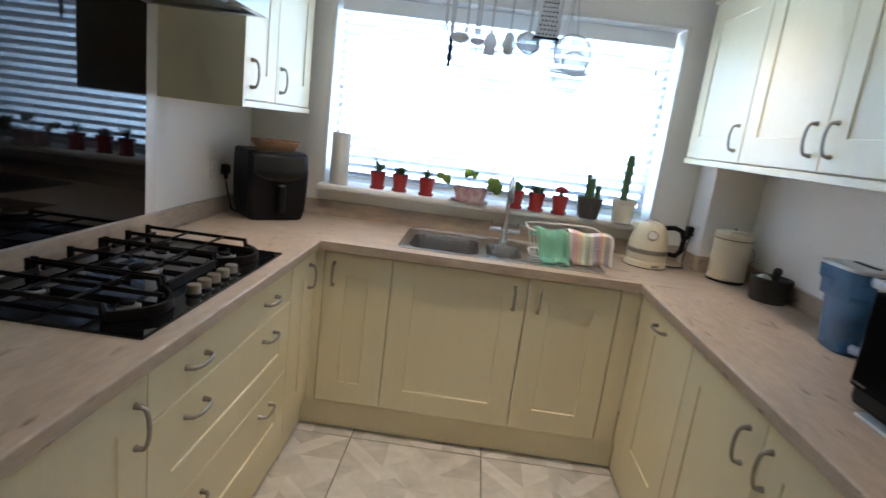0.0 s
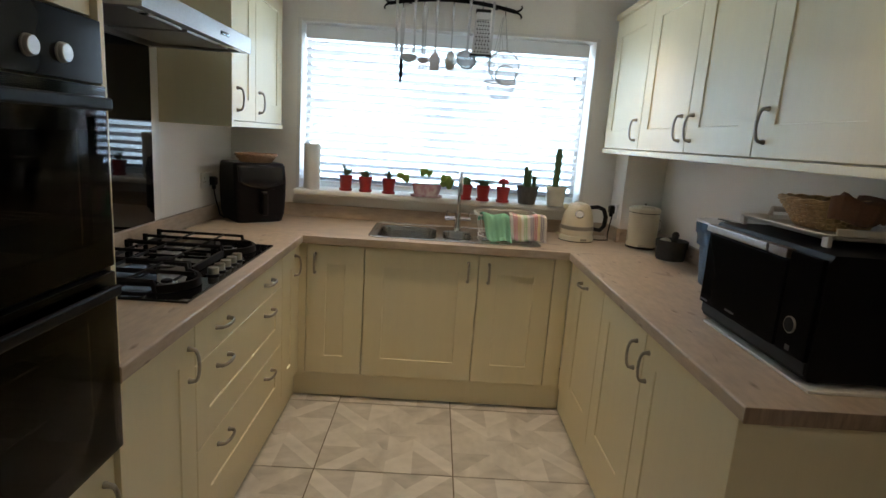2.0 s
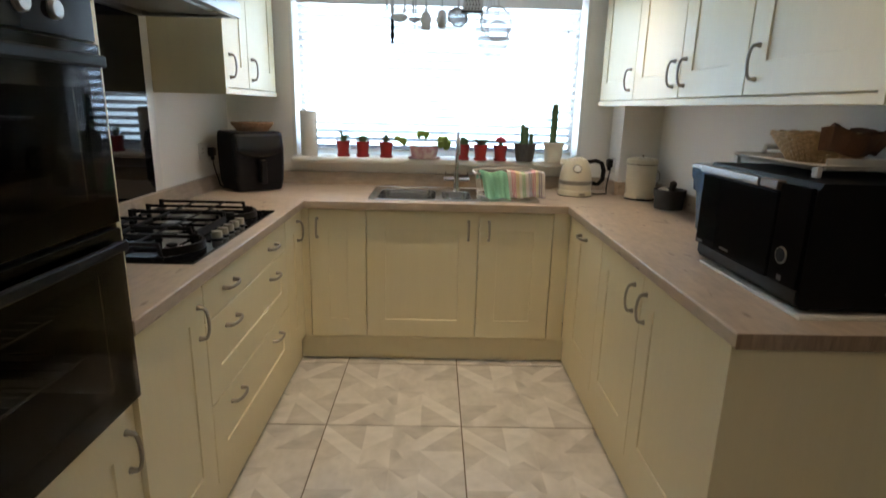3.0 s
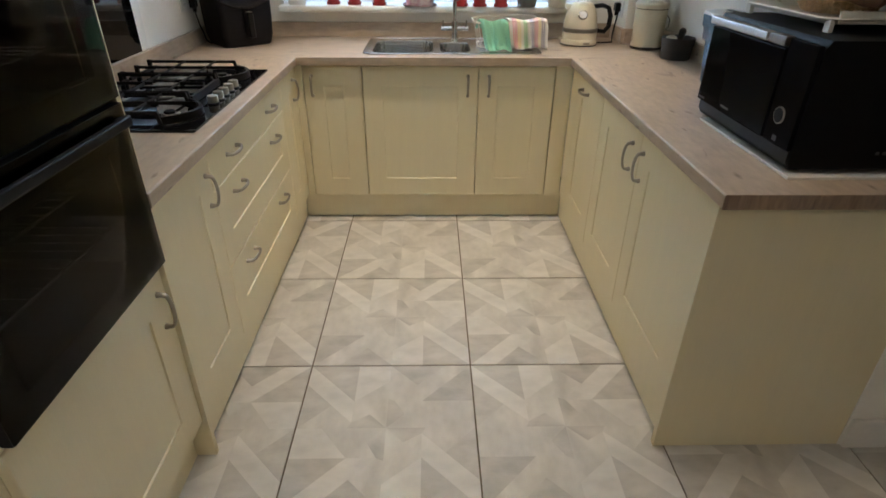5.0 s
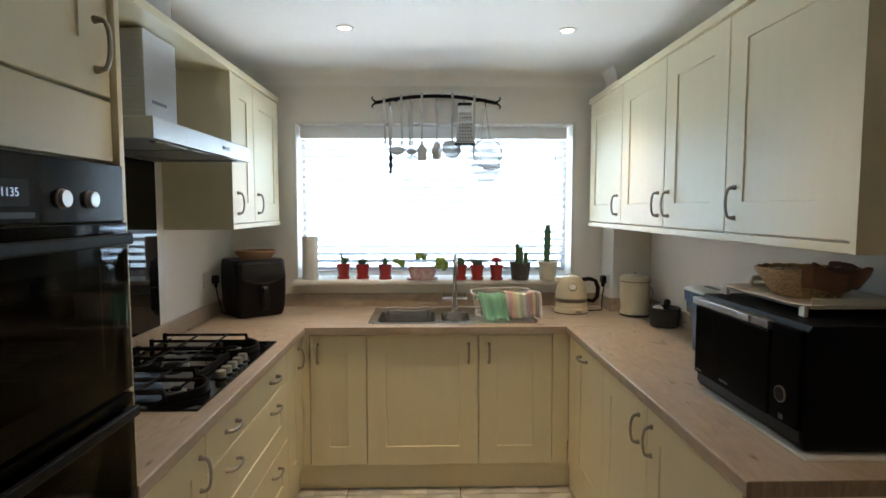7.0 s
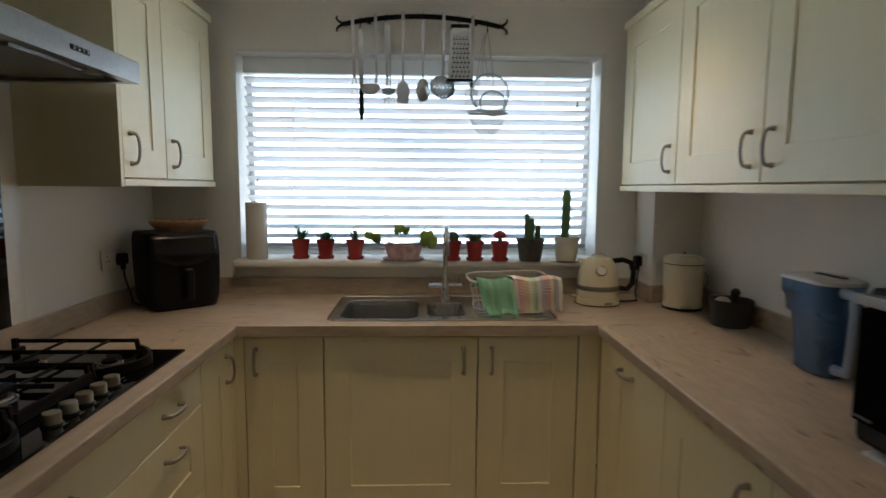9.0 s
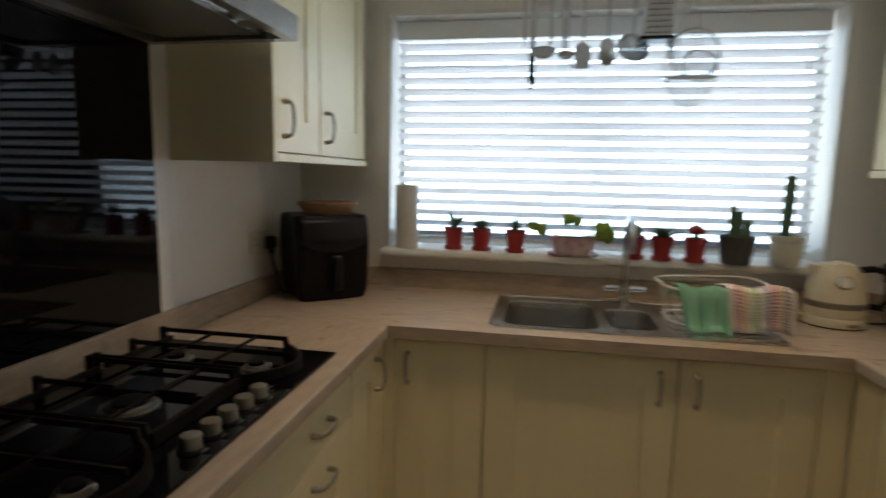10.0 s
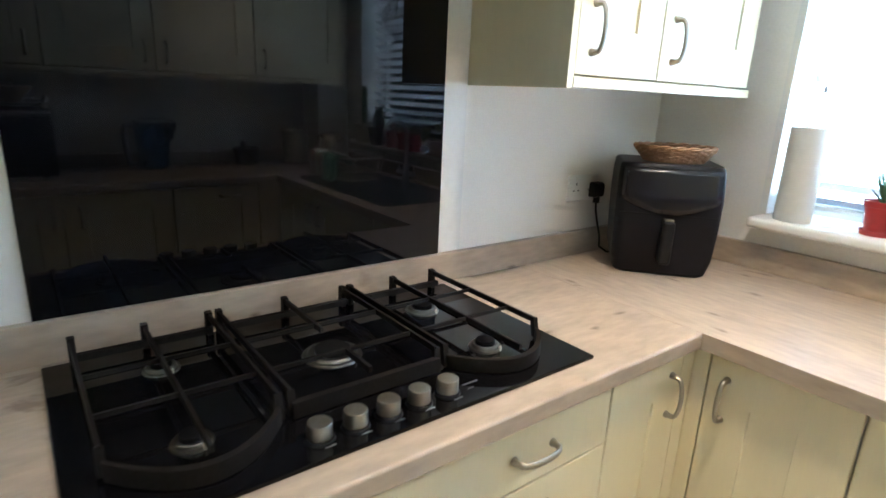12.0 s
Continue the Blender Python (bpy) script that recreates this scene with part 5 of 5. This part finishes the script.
tr = thing("potted_plant", pose(1.213, 0.005, SZ), "trailing leafy plant in a painted porcelain trough", "plant", "plants on the sill")
part("saucer", loft(bmesh.new(), [[(x * k, y * k, z) for x, y in rrect(-0.098, -0.05, 0.098, 0.05, 0.03, 5)] for z, k in ((0.0, 0.9), (0.006, 1.0), (0.012, 1.02), (0.010, 0.95), (0.005, 0.9))]), TROUGH, tr, "pale pink saucer")
tb = bmesh.new()
rings = []
for z, k in ((0.0055, 0.80), (0.03, 0.88), (0.065, 0.985), (0.078, 1.03), (0.079, 0.99), (0.07, 0.94)):
    ringp = rrect(-0.09, -0.046, 0.09, 0.046, 0.03, 9)
    rings.append([(x * k, y * k, z + (0.003 * math.sin(i * 1.05) if z > 0.06 else 0)) for i, (x, y) in enumerate(ringp)])
part("pot", loft(tb, rings), TROUGH, tr, "painted porcelain trough with a pink floral pattern")
part("soil", slab(bmesh.new(), rrect(-0.083, -0.041, 0.083, 0.041, 0.028, 6), [], 0.066, 0.0735), SOIL, tr)


def round_leaf(bm, centre, r, tilt, turn):
    """A heart-shaped leaf, slightly cupped."""
    n = 16
    m = Matrix.Translation(centre) @ Matrix.Rotation(turn, 4, "Z") @ Matrix.Rotation(tilt, 4, "X")
    c = bm.verts.new(m @ Vector((0, 0, -0.1 * r)))
    ring = []
    for i in range(n):
        t = 2 * math.pi * i / n
        k = r * (1 - 0.45 * math.exp(-((t - math.pi / 2) ** 2) * 5) + 0.12 * math.exp(-((t - 1.5 * math.pi) ** 2) * 3))
        ring.append(bm.verts.new(m @ Vector((k * math.cos(t), k * math.sin(t), 0.12 * r * math.cos(2 * t)))))
    for i in range(n):
        bm.faces.new((c, ring[i], ring[(i + 1) % n]))


spots = [((-0.135, -0.03, 0.115), 0.026, 1.3, 0.3), ((-0.165, -0.02, 0.125), 0.022, 1.2, -0.2), ((-0.125, -0.03, 0.10), 0.02, 1.0, 0.5), ((-0.02, -0.02, 0.158), 0.024, 1.2, 0.2), ((0.012, -0.02, 0.148), 0.022, 1.35, -0.3),
         ((-0.035, -0.01, 0.14), 0.017, 1.1, 0.7), ((0.115, -0.02, 0.122), 0.034, 1.3, -0.2), ((0.14, -0.025, 0.098), 0.028, 1.2, 0.4), ((0.10, -0.03, 0.092), 0.022, 1.15, 0.1), ((0.135, -0.02, 0.08), 0.022, 1.4, 0.2)]
for c, r, a, b in spots:
    lf = bmesh.new()
    round_leaf(lf, c, r, a, b)
    part("leaf", lf, LEAF, tr).modifiers.new("thickness", "SOLIDIFY").thickness = 0.001
sm = bmesh.new()
for c, *_ in spots:
    tube(sm, [(c[0] * 0.25, 0, 0.07), (c[0] * 0.6, -0.005, 0.09 + (c[2] - 0.09) * 0.4), (c[0], c[1], c[2])], 0.0018, 5)
tube(sm, [(0.05, 0.0, 0.07), (0.09, -0.005, 0.14), (0.125, -0.01, 0.18), (0.142, -0.01, 0.192)], 0.0012, 5)
fl = bmesh.new()
for a in (-0.45, 0.25, 1.0, 2.6, 3.5):
    tube(fl, [(0.142, -0.01, 0.192), (0.142 + 0.022 * math.cos(a), -0.014, 0.197 + 0.012 * math.sin(a)), (0.142 + 0.046 * math.cos(a), -0.012, 0.194 + 0.016 * math.sin(a))], 0.0052, 6, 0.4, taper=[0.6, 1.0, 0.3])
part("flower", fl, TROUGH, tr, "small pale pink flower")
part("stems", sm, LEAF, tr)

dk = thing("potted_plant", pose(1.832, -0.012, SZ), "three tall cacti in a dark grey ceramic pot", "plant", "plants on the sill")
part("pot", lathe(bmesh.new(), [(0.0, 0.0), (0.048, 0.0), (0.052, 0.004), (0.066, 0.092), (0.069, 0.096), (0.070, 0.108), (0.066, 0.108), (0.062, 0.095)], 36, caps=False), GREY_POT, dk)
part("soil", lathe(bmesh.new(), [(0.0, 0.092), (0.0625, 0.092), (0.0625, 0.098), (0.0, 0.099)], 28), SOIL, dk)
for x, y, r, h in ((-0.018, 0.004, 0.0115, 0.135), (0.004, -0.008, 0.0125, 0.112), (0.034, -0.006, 0.0125, 0.078), (-0.008, 0.024, 0.010, 0.07)):
    part("stem", ribbed(bmesh.new(), x, y, 0.095, r, h, 7), CACTUS, dk)
wp = thing("potted_plant", pose(2.008, -0.014, SZ), "single tall cactus in a cream glazed pot", "plant", "plants on the sill")
part("pot", lathe(bmesh.new(), [(0.0, 0.0), (0.046, 0.0), (0.050, 0.005), (0.058, 0.08), (0.057, 0.092), (0.0625, 0.098), (0.0635, 0.117), (0.060, 0.119), (0.056, 0.10)], 36, caps=False), WHITE_POT, wp)
part("soil", lathe(bmesh.new(), [(0.0, 0.1), (0.057, 0.1), (0.057, 0.106), (0.0, 0.107)], 28), SOIL, wp)
part("stem", ribbed(bmesh.new(), -0.008, 0, 0.1, 0.0185, 0.245, 8, 0.02), CACTUS, wp)

# ---- utensil rail ----
RY = 0.02


def rail_z(x):
    return 2.236 - 0.043 * ((x - 1.302) / 0.38) ** 2


rail = thing("utensil_rail", pose(0, RY, 0), "black wrought iron utensil rail above the window", "utensil rail")
bm = bmesh.new()
n = 24
loft(bm, [[(x, -0.003, rail_z(x) - 0.011), (x, 0.003, rail_z(x) - 0.011), (x, 0.003, rail_z(x) + 0.011), (x, -0.003, rail_z(x) + 0.011)] for x in [0.935 + 0.734 * i / n for i in range(n + 1)]])
part("bar", bm, BLACK_MATT, rail)
for s, x in ((-1, 0.937), (1, 1.667)):
    z = rail_z(x)
    for up in (1, -1):
        pts = [(x, 0, z), (x + s * 0.012, 0, z + up * 0.004), (x + s * 0.026, 0, z + up * 0.012), (x + s * 0.036, 0, z + up * 0.024), (x + s * 0.034, 0, z + up * 0.034), (x + s * 0.027, 0, z + up * 0.032)]
        part("scroll", tube(bmesh.new(), pts, 0.0055, 8, taper=[1.3, 1.3, 1.0, 0.9, 0.7, 0.4]), BLACK_MATT, rail, "forged fishtail scroll end")
for x in (1.05, 1.555):
    part("bracket", boxed(x - 0.009, 0.003, rail_z(x) - 0.008, x + 0.009, WY - RY + 0.0005, rail_z(x) + 0.008), BLACK_MATT, rail)
for x in (1.012, 1.135, 1.305, 1.475, 1.608):
    z = rail_z(x)
    part("hook", tube(bmesh.new(), [(x, 0.006, z + 0.008), (x, 0.004, z + 0.0145), (x, -0.005, z + 0.0145), (x, -0.007, z - 0.01), (x, -0.008, z - 0.03), (x, -0.016, z - 0.04), (x, -0.026, z - 0.034)], 0.0024, 6), BLACK_MATT, rail)

UY = RY - 0.017


def hung(name, x, label, drop=0.03):
    return thing(name, pose(x, UY, rail_z(x) - drop) @ Matrix.Diagonal((1.08, 1.0, 1.15, 1.0)), label, "kitchen utensil", "hanging kitchen utensils")


def strip(bm, pts, w, t=0.0013):
    """A flat metal handle along pts, w wide (one width, or a width for each point)."""
    ws = w if isinstance(w, (list, tuple)) else [w] * len(pts)
    loft(bm, [[(x - a / 2, y - t, z), (x + a / 2, y - t, z), (x + a / 2, y + t, z), (x - a / 2, y + t, z)] for (x, y, z), a in zip(pts, ws)])
    return bm


over = [(0, 0.012, 0.036), (0, 0.004, 0.045), (0, -0.004, 0.043), (0, -0.006, 0.03)]
u = hung("carving_fork", 0.978, "long steel carving fork hanging from the rail")
part("handle", strip(bmesh.new(), over + [(0.003, -0.006, -0.05), (0.006, -0.006, -0.20)], 0.013), UTENSIL, u)
for s in (-1, 1):
    part("prong", tube(bmesh.new(), [(0.006 + s * 0.003, -0.006, -0.19), (0.006 + s * 0.010, -0.006, -0.225), (0.006 + s * 0.011, -0.010, -0.29)], 0.0018, 6, taper=[1.3, 1.1, 0.3]), UTENSIL, u)
u = hung("kitchen_knife", 1.016, "kitchen tool with a black handle hanging from the rail", 0.04)
part("blade", strip(bmesh.new(), [(0, -0.006, -0.005), (0, -0.006, -0.10), (0, -0.006, -0.24)], [0.022, 0.024, 0.014], 0.0008), UTENSIL, u)
part("handle", tube(bmesh.new(), [(0, -0.006, -0.235), (0.001, -0.006, -0.26), (0.001, -0.006, -0.33), (0.0, -0.006, -0.362)], 0.010, 10, 0.7, taper=[0.7, 1.0, 1.05, 0.6]), BLACK, u, "black plastic handle")


def half_bowl(r, depth, centre, holes=False):
    bm = bmesh.new()
    rings = []
    for j in range(8):
        a = radians(90 * j / 7)
        rings.append([(centre[0] + r * math.cos(a) * math.cos(t), centre[1] - depth * math.sin(a) * 0.3 + r * 0.55 * math.cos(a) * math.sin(t), centre[2] - depth * math.sin(a) * 0.9 + r * 0.35 * math.cos(a) * math.sin(t)) for t in [2 * math.pi * i / 28 for i in range(28)]] if j < 7 else None)
    rings = [q for q in rings if q]
    loft(bm, rings, False)
    bm.faces.new([bm.verts.new(p) for p in rings[-1]])
    bmesh.ops.remove_doubles(bm, verts=bm.verts[:], dist=0.0001)
    return bm


u = hung("ladle", 1.085, "steel soup ladle hanging from the rail")
part("handle", strip(bmesh.new(), over + [(0, -0.006, -0.08), (0.004, -0.006, -0.20), (0.0, -0.012, -0.232)], [0.013] * 5 + [0.010, 0.016]), UTENSIL, u)
part("bowl", half_bowl(0.044, 0.036, (-0.022, -0.03, -0.25)), UTENSIL, u).modifiers.new("thickness", "SOLIDIFY").thickness = 0.0012
u = hung("ladle", 1.138, "small steel sauce ladle hanging from the rail", 0.036)
part("handle", strip(bmesh.new(), [(-0.002, -0.006, 0.0), (-0.002, -0.006, -0.08), (0, -0.008, -0.245)], [0.018, 0.016, 0.010]), UTENSIL, u)
part("bowl", half_bowl(0.031, 0.024, (0.008, -0.025, -0.262)), UTENSIL, u).modifiers.new("thickness", "SOLIDIFY").thickness = 0.0012
u = hung("serving_fork", 1.145, "coiled steel spaghetti tool hanging behind the ladle", 0.036)
part("handle", strip(bmesh.new(), [(0.006, 0.0, 0.0), (0.006, 0.0, -0.28)], [0.010, 0.007]), UTENSIL, u)
for i in range(7):
    a = 2 * math.pi * i / 7
    part("prong", tube(bmesh.new(), [(0.006 + 0.008 * math.cos(a), 0.008 * math.sin(a), -0.285), (0.006 + 0.026 * math.cos(a), 0.018 * math.sin(a), -0.292), (0.006 + 0.030 * math.cos(a), 0.02 * math.sin(a) - 0.006, -0.312)], 0.0022, 5), UTENSIL, u)
u = hung("spatula", 1.212, "flat steel spatula hanging from the rail")
part("handle", strip(bmesh.new(), over + [(0, -0.006, -0.05), (0, -0.006, -0.15), (0, -0.006, -0.236)], [0.014, 0.014, 0.014, 0.014, 0.014, 0.010, 0.009]), UTENSIL, u)
part("blade", strip(bmesh.new(), [(0, -0.006, -0.234), (0, -0.008, -0.252), (0, -0.011, -0.28), (0, -0.014, -0.318), (0, -0.014, -0.324)], [0.016, 0.056, 0.058, 0.047, 0.04]), UTENSIL, u)
u = hung("serving_spoon", 1.305, "large steel serving spoon hanging from the rail", 0.04)
part("handle", strip(bmesh.new(), [(0, -0.006, 0.01), (0, -0.006, -0.05), (0, -0.006, -0.09), (0, -0.006, -0.215)], [0.014, 0.018, 0.010, 0.007]), UTENSIL, u)
bm = bmesh.new()
rings = []
for j in range(1, 8):
    k = j / 7
    rings.append([(0.030 * k * math.cos(t) * (1 - 0.12 * math.sin(t)), -0.018 + 0.013 * k * k, -0.262 + 0.047 * k * math.sin(t)) for t in [2 * math.pi * i / 26 for i in range(26)]])
loft(bm, rings, False)
bm.faces.new([bm.verts.new(p) for p in rings[0]])
bmesh.ops.remove_doubles(bm, verts=bm.verts[:], dist=0.0001)
part("bowl", bm, UTENSIL, u).modifiers.new("thickness", "SOLIDIFY").thickness = 0.0012
u = hung("skimmer", 1.402, "perforated steel skimmer hanging from the rail")
part("handle", strip(bmesh.new(), over + [(0.0, -0.006, -0.06), (-0.003, -0.006, -0.235)], [0.014] * 5 + [0.010]), UTENSIL, u)
bm = bmesh.new()
holes = []
for i in range(-5, 6):
    for j in range(-5, 6):
        x, y = 0.0105 * (i + 0.5 * (j % 2)), 0.0095 * j
        if x * x + y * y < 0.046 ** 2:
            holes.append([(x + 0.0024 * math.cos(t), y + 0.0024 * math.sin(t)) for t in [math.pi / 3 * q for q in range(6)]])
slab(bm, [(0.055 * math.cos(2 * math.pi * i / 32), 0.055 * math.sin(2 * math.pi * i / 32)) for i in range(32)], holes, -0.0007, 0.0007)
for v in bm.verts:
    v.co.z += 6.0 * (v.co.x ** 2 + v.co.y ** 2)
part("disc", bm, UTENSIL, u, m=pose(-0.008, -0.022, -0.268, 62, 18, 0))
u = hung("box_grater", 1.475, "four-sided steel grater with a black base", 0.038)
bm = bmesh.new()
loft(bm, [[(x * k, y * k - 0.045, z) for x, y in ((-0.05, -0.036), (0.05, -0.036), (0.05, 0.036), (-0.05, 0.036))] for z, k in ((-0.222, 1.0), (-0.03, 0.74), (-0.022, 0.70))])
bg = part("body", bm, UTENSIL, u)
for j in range(9):
    for i in range(5):
        z = -0.205 + 0.018 * j
        k = 1.0 - 0.26 * (z + 0.222) / 0.192
        th = bmesh.new() if (i == 0 and j == 0) else th
        x = (-0.034 + 0.017 * i + (0.006 if j % 2 else 0)) * k
        y = -0.045 - 0.036 * k
        v = [th.verts.new(p) for p in ((x - 0.0055, y - 0.0005, z), (x + 0.0055, y - 0.0005, z), (x, y - 0.0045, z + 0.005), (x, y - 0.0005, z + 0.009))]
        for q in ((0, 1, 2), (1, 3, 2), (3, 0, 2)):
            th.faces.new([v[w] for w in q])
part("teeth", th, STEEL, bg, "rows of raised grating teeth")
ho = bmesh.new()
for j in range(9):
    for i in range(5):
        z = -0.211 + 0.018 * j
        k = 1.0 - 0.26 * (z + 0.222) / 0.192
        x, y = (-0.034 + 0.017 * i + (0.006 if j % 2 else 0)) * k, -0.045 - 0.0365 * k
        loft(ho, [[(x - 0.0058, y + q, z), (x, y + q, z - 0.0045), (x + 0.0058, y + q, z), (x, y + q, z + 0.0045)] for q in (0.0, -0.0006)])
part("perforations", ho, BLACK_MATT, bg, "rows of dark openings under the teeth")
part("base_frame", boxed(-0.058, -0.088, -0.232, 0.058, -0.002, -0.22, 0.004), BLACK, u, "black plastic foot")
part("top_grip", boxed(-0.04, -0.07, -0.022, 0.04, -0.02, -0.006, 0.005), BLACK, u, "black plastic top")
u = hung("slotted_turner", 1.538, "slotted steel turner hanging from the rail")
part("handle", strip(bmesh.new(), over + [(0.0, -0.004, -0.06), (-0.003, -0.004, -0.24)], [0.013] * 5 + [0.010]), UTENSIL, u)
for i in range(6):
    a = -0.024 + 0.0095 * i
    part("tine", tube(bmesh.new(), [(-0.003 + a * 0.3, -0.004, -0.235), (-0.003 + a, -0.006, -0.262), (-0.003 + a * 1.1, -0.012, -0.325)], 0.0019, 5), UTENSIL, u)


def sieve(m_parent, radius, centre, depth, tilt):
    """A round wire sieve: rim, fine mesh bowl of crossing wires, long handle loop."""
    rim = tube(bmesh.new(), [(radius * math.cos(t), radius * math.sin(t), 0) for t in [2 * math.pi * i / 40 for i in range(40)]], 0.0041, 8, closed=True)
    tb = Matrix.Translation(centre) @ Matrix.Rotation(radians(tilt), 4, "X")
    o = part("rim", rim, UTENSIL, m_parent, "steel sieve rim", tb)
    ms = bmesh.new()
    for i in range(-9, 10):
        c = radius * i / 10
        for flip in (0, 1):
            pts = []
            half = math.sqrt(radius ** 2 - c ** 2)
            for j in range(9):
                s = half * (-1 + j / 4)
                z = -depth * (1 - (c * c + s * s) / radius ** 2)
                pts.append((c, s, z) if flip else (s, c, z))
            tube(ms, pts, 0.0006, 3)
    part("wire_mesh", ms, MESH_WIRE, o, "fine wire mesh")
    return tb


u = hung("sieve", 1.600, "large wire mesh sieve hanging from the rail", 0.04)
tb = sieve(u, 0.082, (0.018, -0.03, -0.252), 0.055, 80)
part("handle", tube(bmesh.new(), [(-0.012, -0.016, -0.176), (-0.006, -0.008, -0.02), (0.004, -0.008, -0.006), (0.012, -0.008, -0.02), (0.034, -0.016, -0.174)], 0.0019, 6), UTENSIL, u)
u = hung("sieve", 1.612, "small wire mesh sieve hanging from the rail", 0.04)
tb = sieve(u, 0.056, (0.016, -0.075, -0.296), 0.045, 66)
part("handle", tube(bmesh.new(), [(0.004, -0.06, -0.246), (-0.022, -0.014, -0.06), (-0.004, -0.012, -0.004), (0.004, -0.014, -0.06), (0.022, -0.06, -0.246)], 0.0017, 6), UTENSIL, u)
u = hung("sieve", 1.596, "conical wire strainer hanging behind the others", 0.04)
tb = sieve(u, 0.088, (0.012, -0.03, -0.33), 0.10, 10)
part("handle", tube(bmesh.new(), [(-0.06, -0.03, -0.325), (-0.006, -0.004, -0.02), (0.0, -0.004, -0.008), (0.004, -0.004, -0.02), (-0.045, -0.03, -0.325)], 0.0017, 6), UTENSIL, u)

# ---- floor tiles ----


def tile_mesh(size_x, size_y):
    """A square tile printed with a pinwheel of pale and grey marble facets; its edge stands proud of the grout."""
    bm = bmesh.new()
    facets = [(0, [(-.5, -.5), (-.34, -.5), (-.04, -.2), (-.2, -.2)]), (2, [(-.34, -.5), (0, -.5), (-.17, -.33)]), (1, [(-.17, -.33), (0, -.5), (0, -.22), (-.04, -.2)]), (2, [(-.04, -.2), (0, -.22), (0, 0), (-.1, -.1)]),
              (2, [(-.5, -.5), (-.2, -.2), (-.5, -.2)]), (0, [(-.5, -.2), (-.2, -.2), (-.36, 0), (-.5, 0)]), (1, [(-.2, -.2), (-.04, -.2), (-.1, -.1)]), (1, [(-.2, -.2), (-.1, -.1), (0, 0), (-.36, 0)])]
    sx, sy = size_x - 0.006, size_y - 0.006
    for q in range(4):
        c, s = (1, 0, -1, 0)[q], (0, 1, 0, -1)[q]
        for k, ring in facets:
            f = bm.faces.new([bm.verts.new(((x * c - y * s) * sx, (x * s + y * c) * sy, 0)) for x, y in ring])
            f.material_index = (k + (1 if q == 2 and k == 0 else 0)) % 3
    bmesh.ops.remove_doubles(bm, verts=bm.verts[:], dist=0.0005)
    rim = [e for e in bm.edges if len(e.link_faces) == 1 and (abs(abs(e.verts[0].co.x) - sx / 2) < 1e-4 and abs(abs(e.verts[1].co.x) - sx / 2) < 1e-4 or abs(abs(e.verts[0].co.y) - sy / 2) < 1e-4 and abs(abs(e.verts[1].co.y) - sy / 2) < 1e-4)]
    made = bmesh.ops.extrude_edge_only(bm, edges=rim)
    for v in [g for g in made["geom"] if isinstance(g, bmesh.types.BMVert)]:
        v.co.z = -0.006
    me = mesh_of("floor_tile", bm, TILE, 30)
    return me


TX, TY = 0.61, 0.622
TILE_ME = tile_mesh(TX, TY)
ground = bpy.data.objects["floor"]
for i in range(-2, 6):
    for j in range(-7, 2):
        cx, cy = 0.815 + TX * (i - 0.5) + TX, -1.233 + TY * (j + 0.5)
        if cx + TX / 2 < WX0 or cx - TX / 2 > RX1 or cy + TY / 2 < RY0 or cy - TY / 2 > WY:
            continue
        if cx - TX / 2 > 2.7 and cy - TY / 2 > END_Y:
            continue
        part("floor_tile", TILE_ME, None, ground, m=pose(cx, cy, 0, 0, 0, 180 * ((i + j) % 2)))
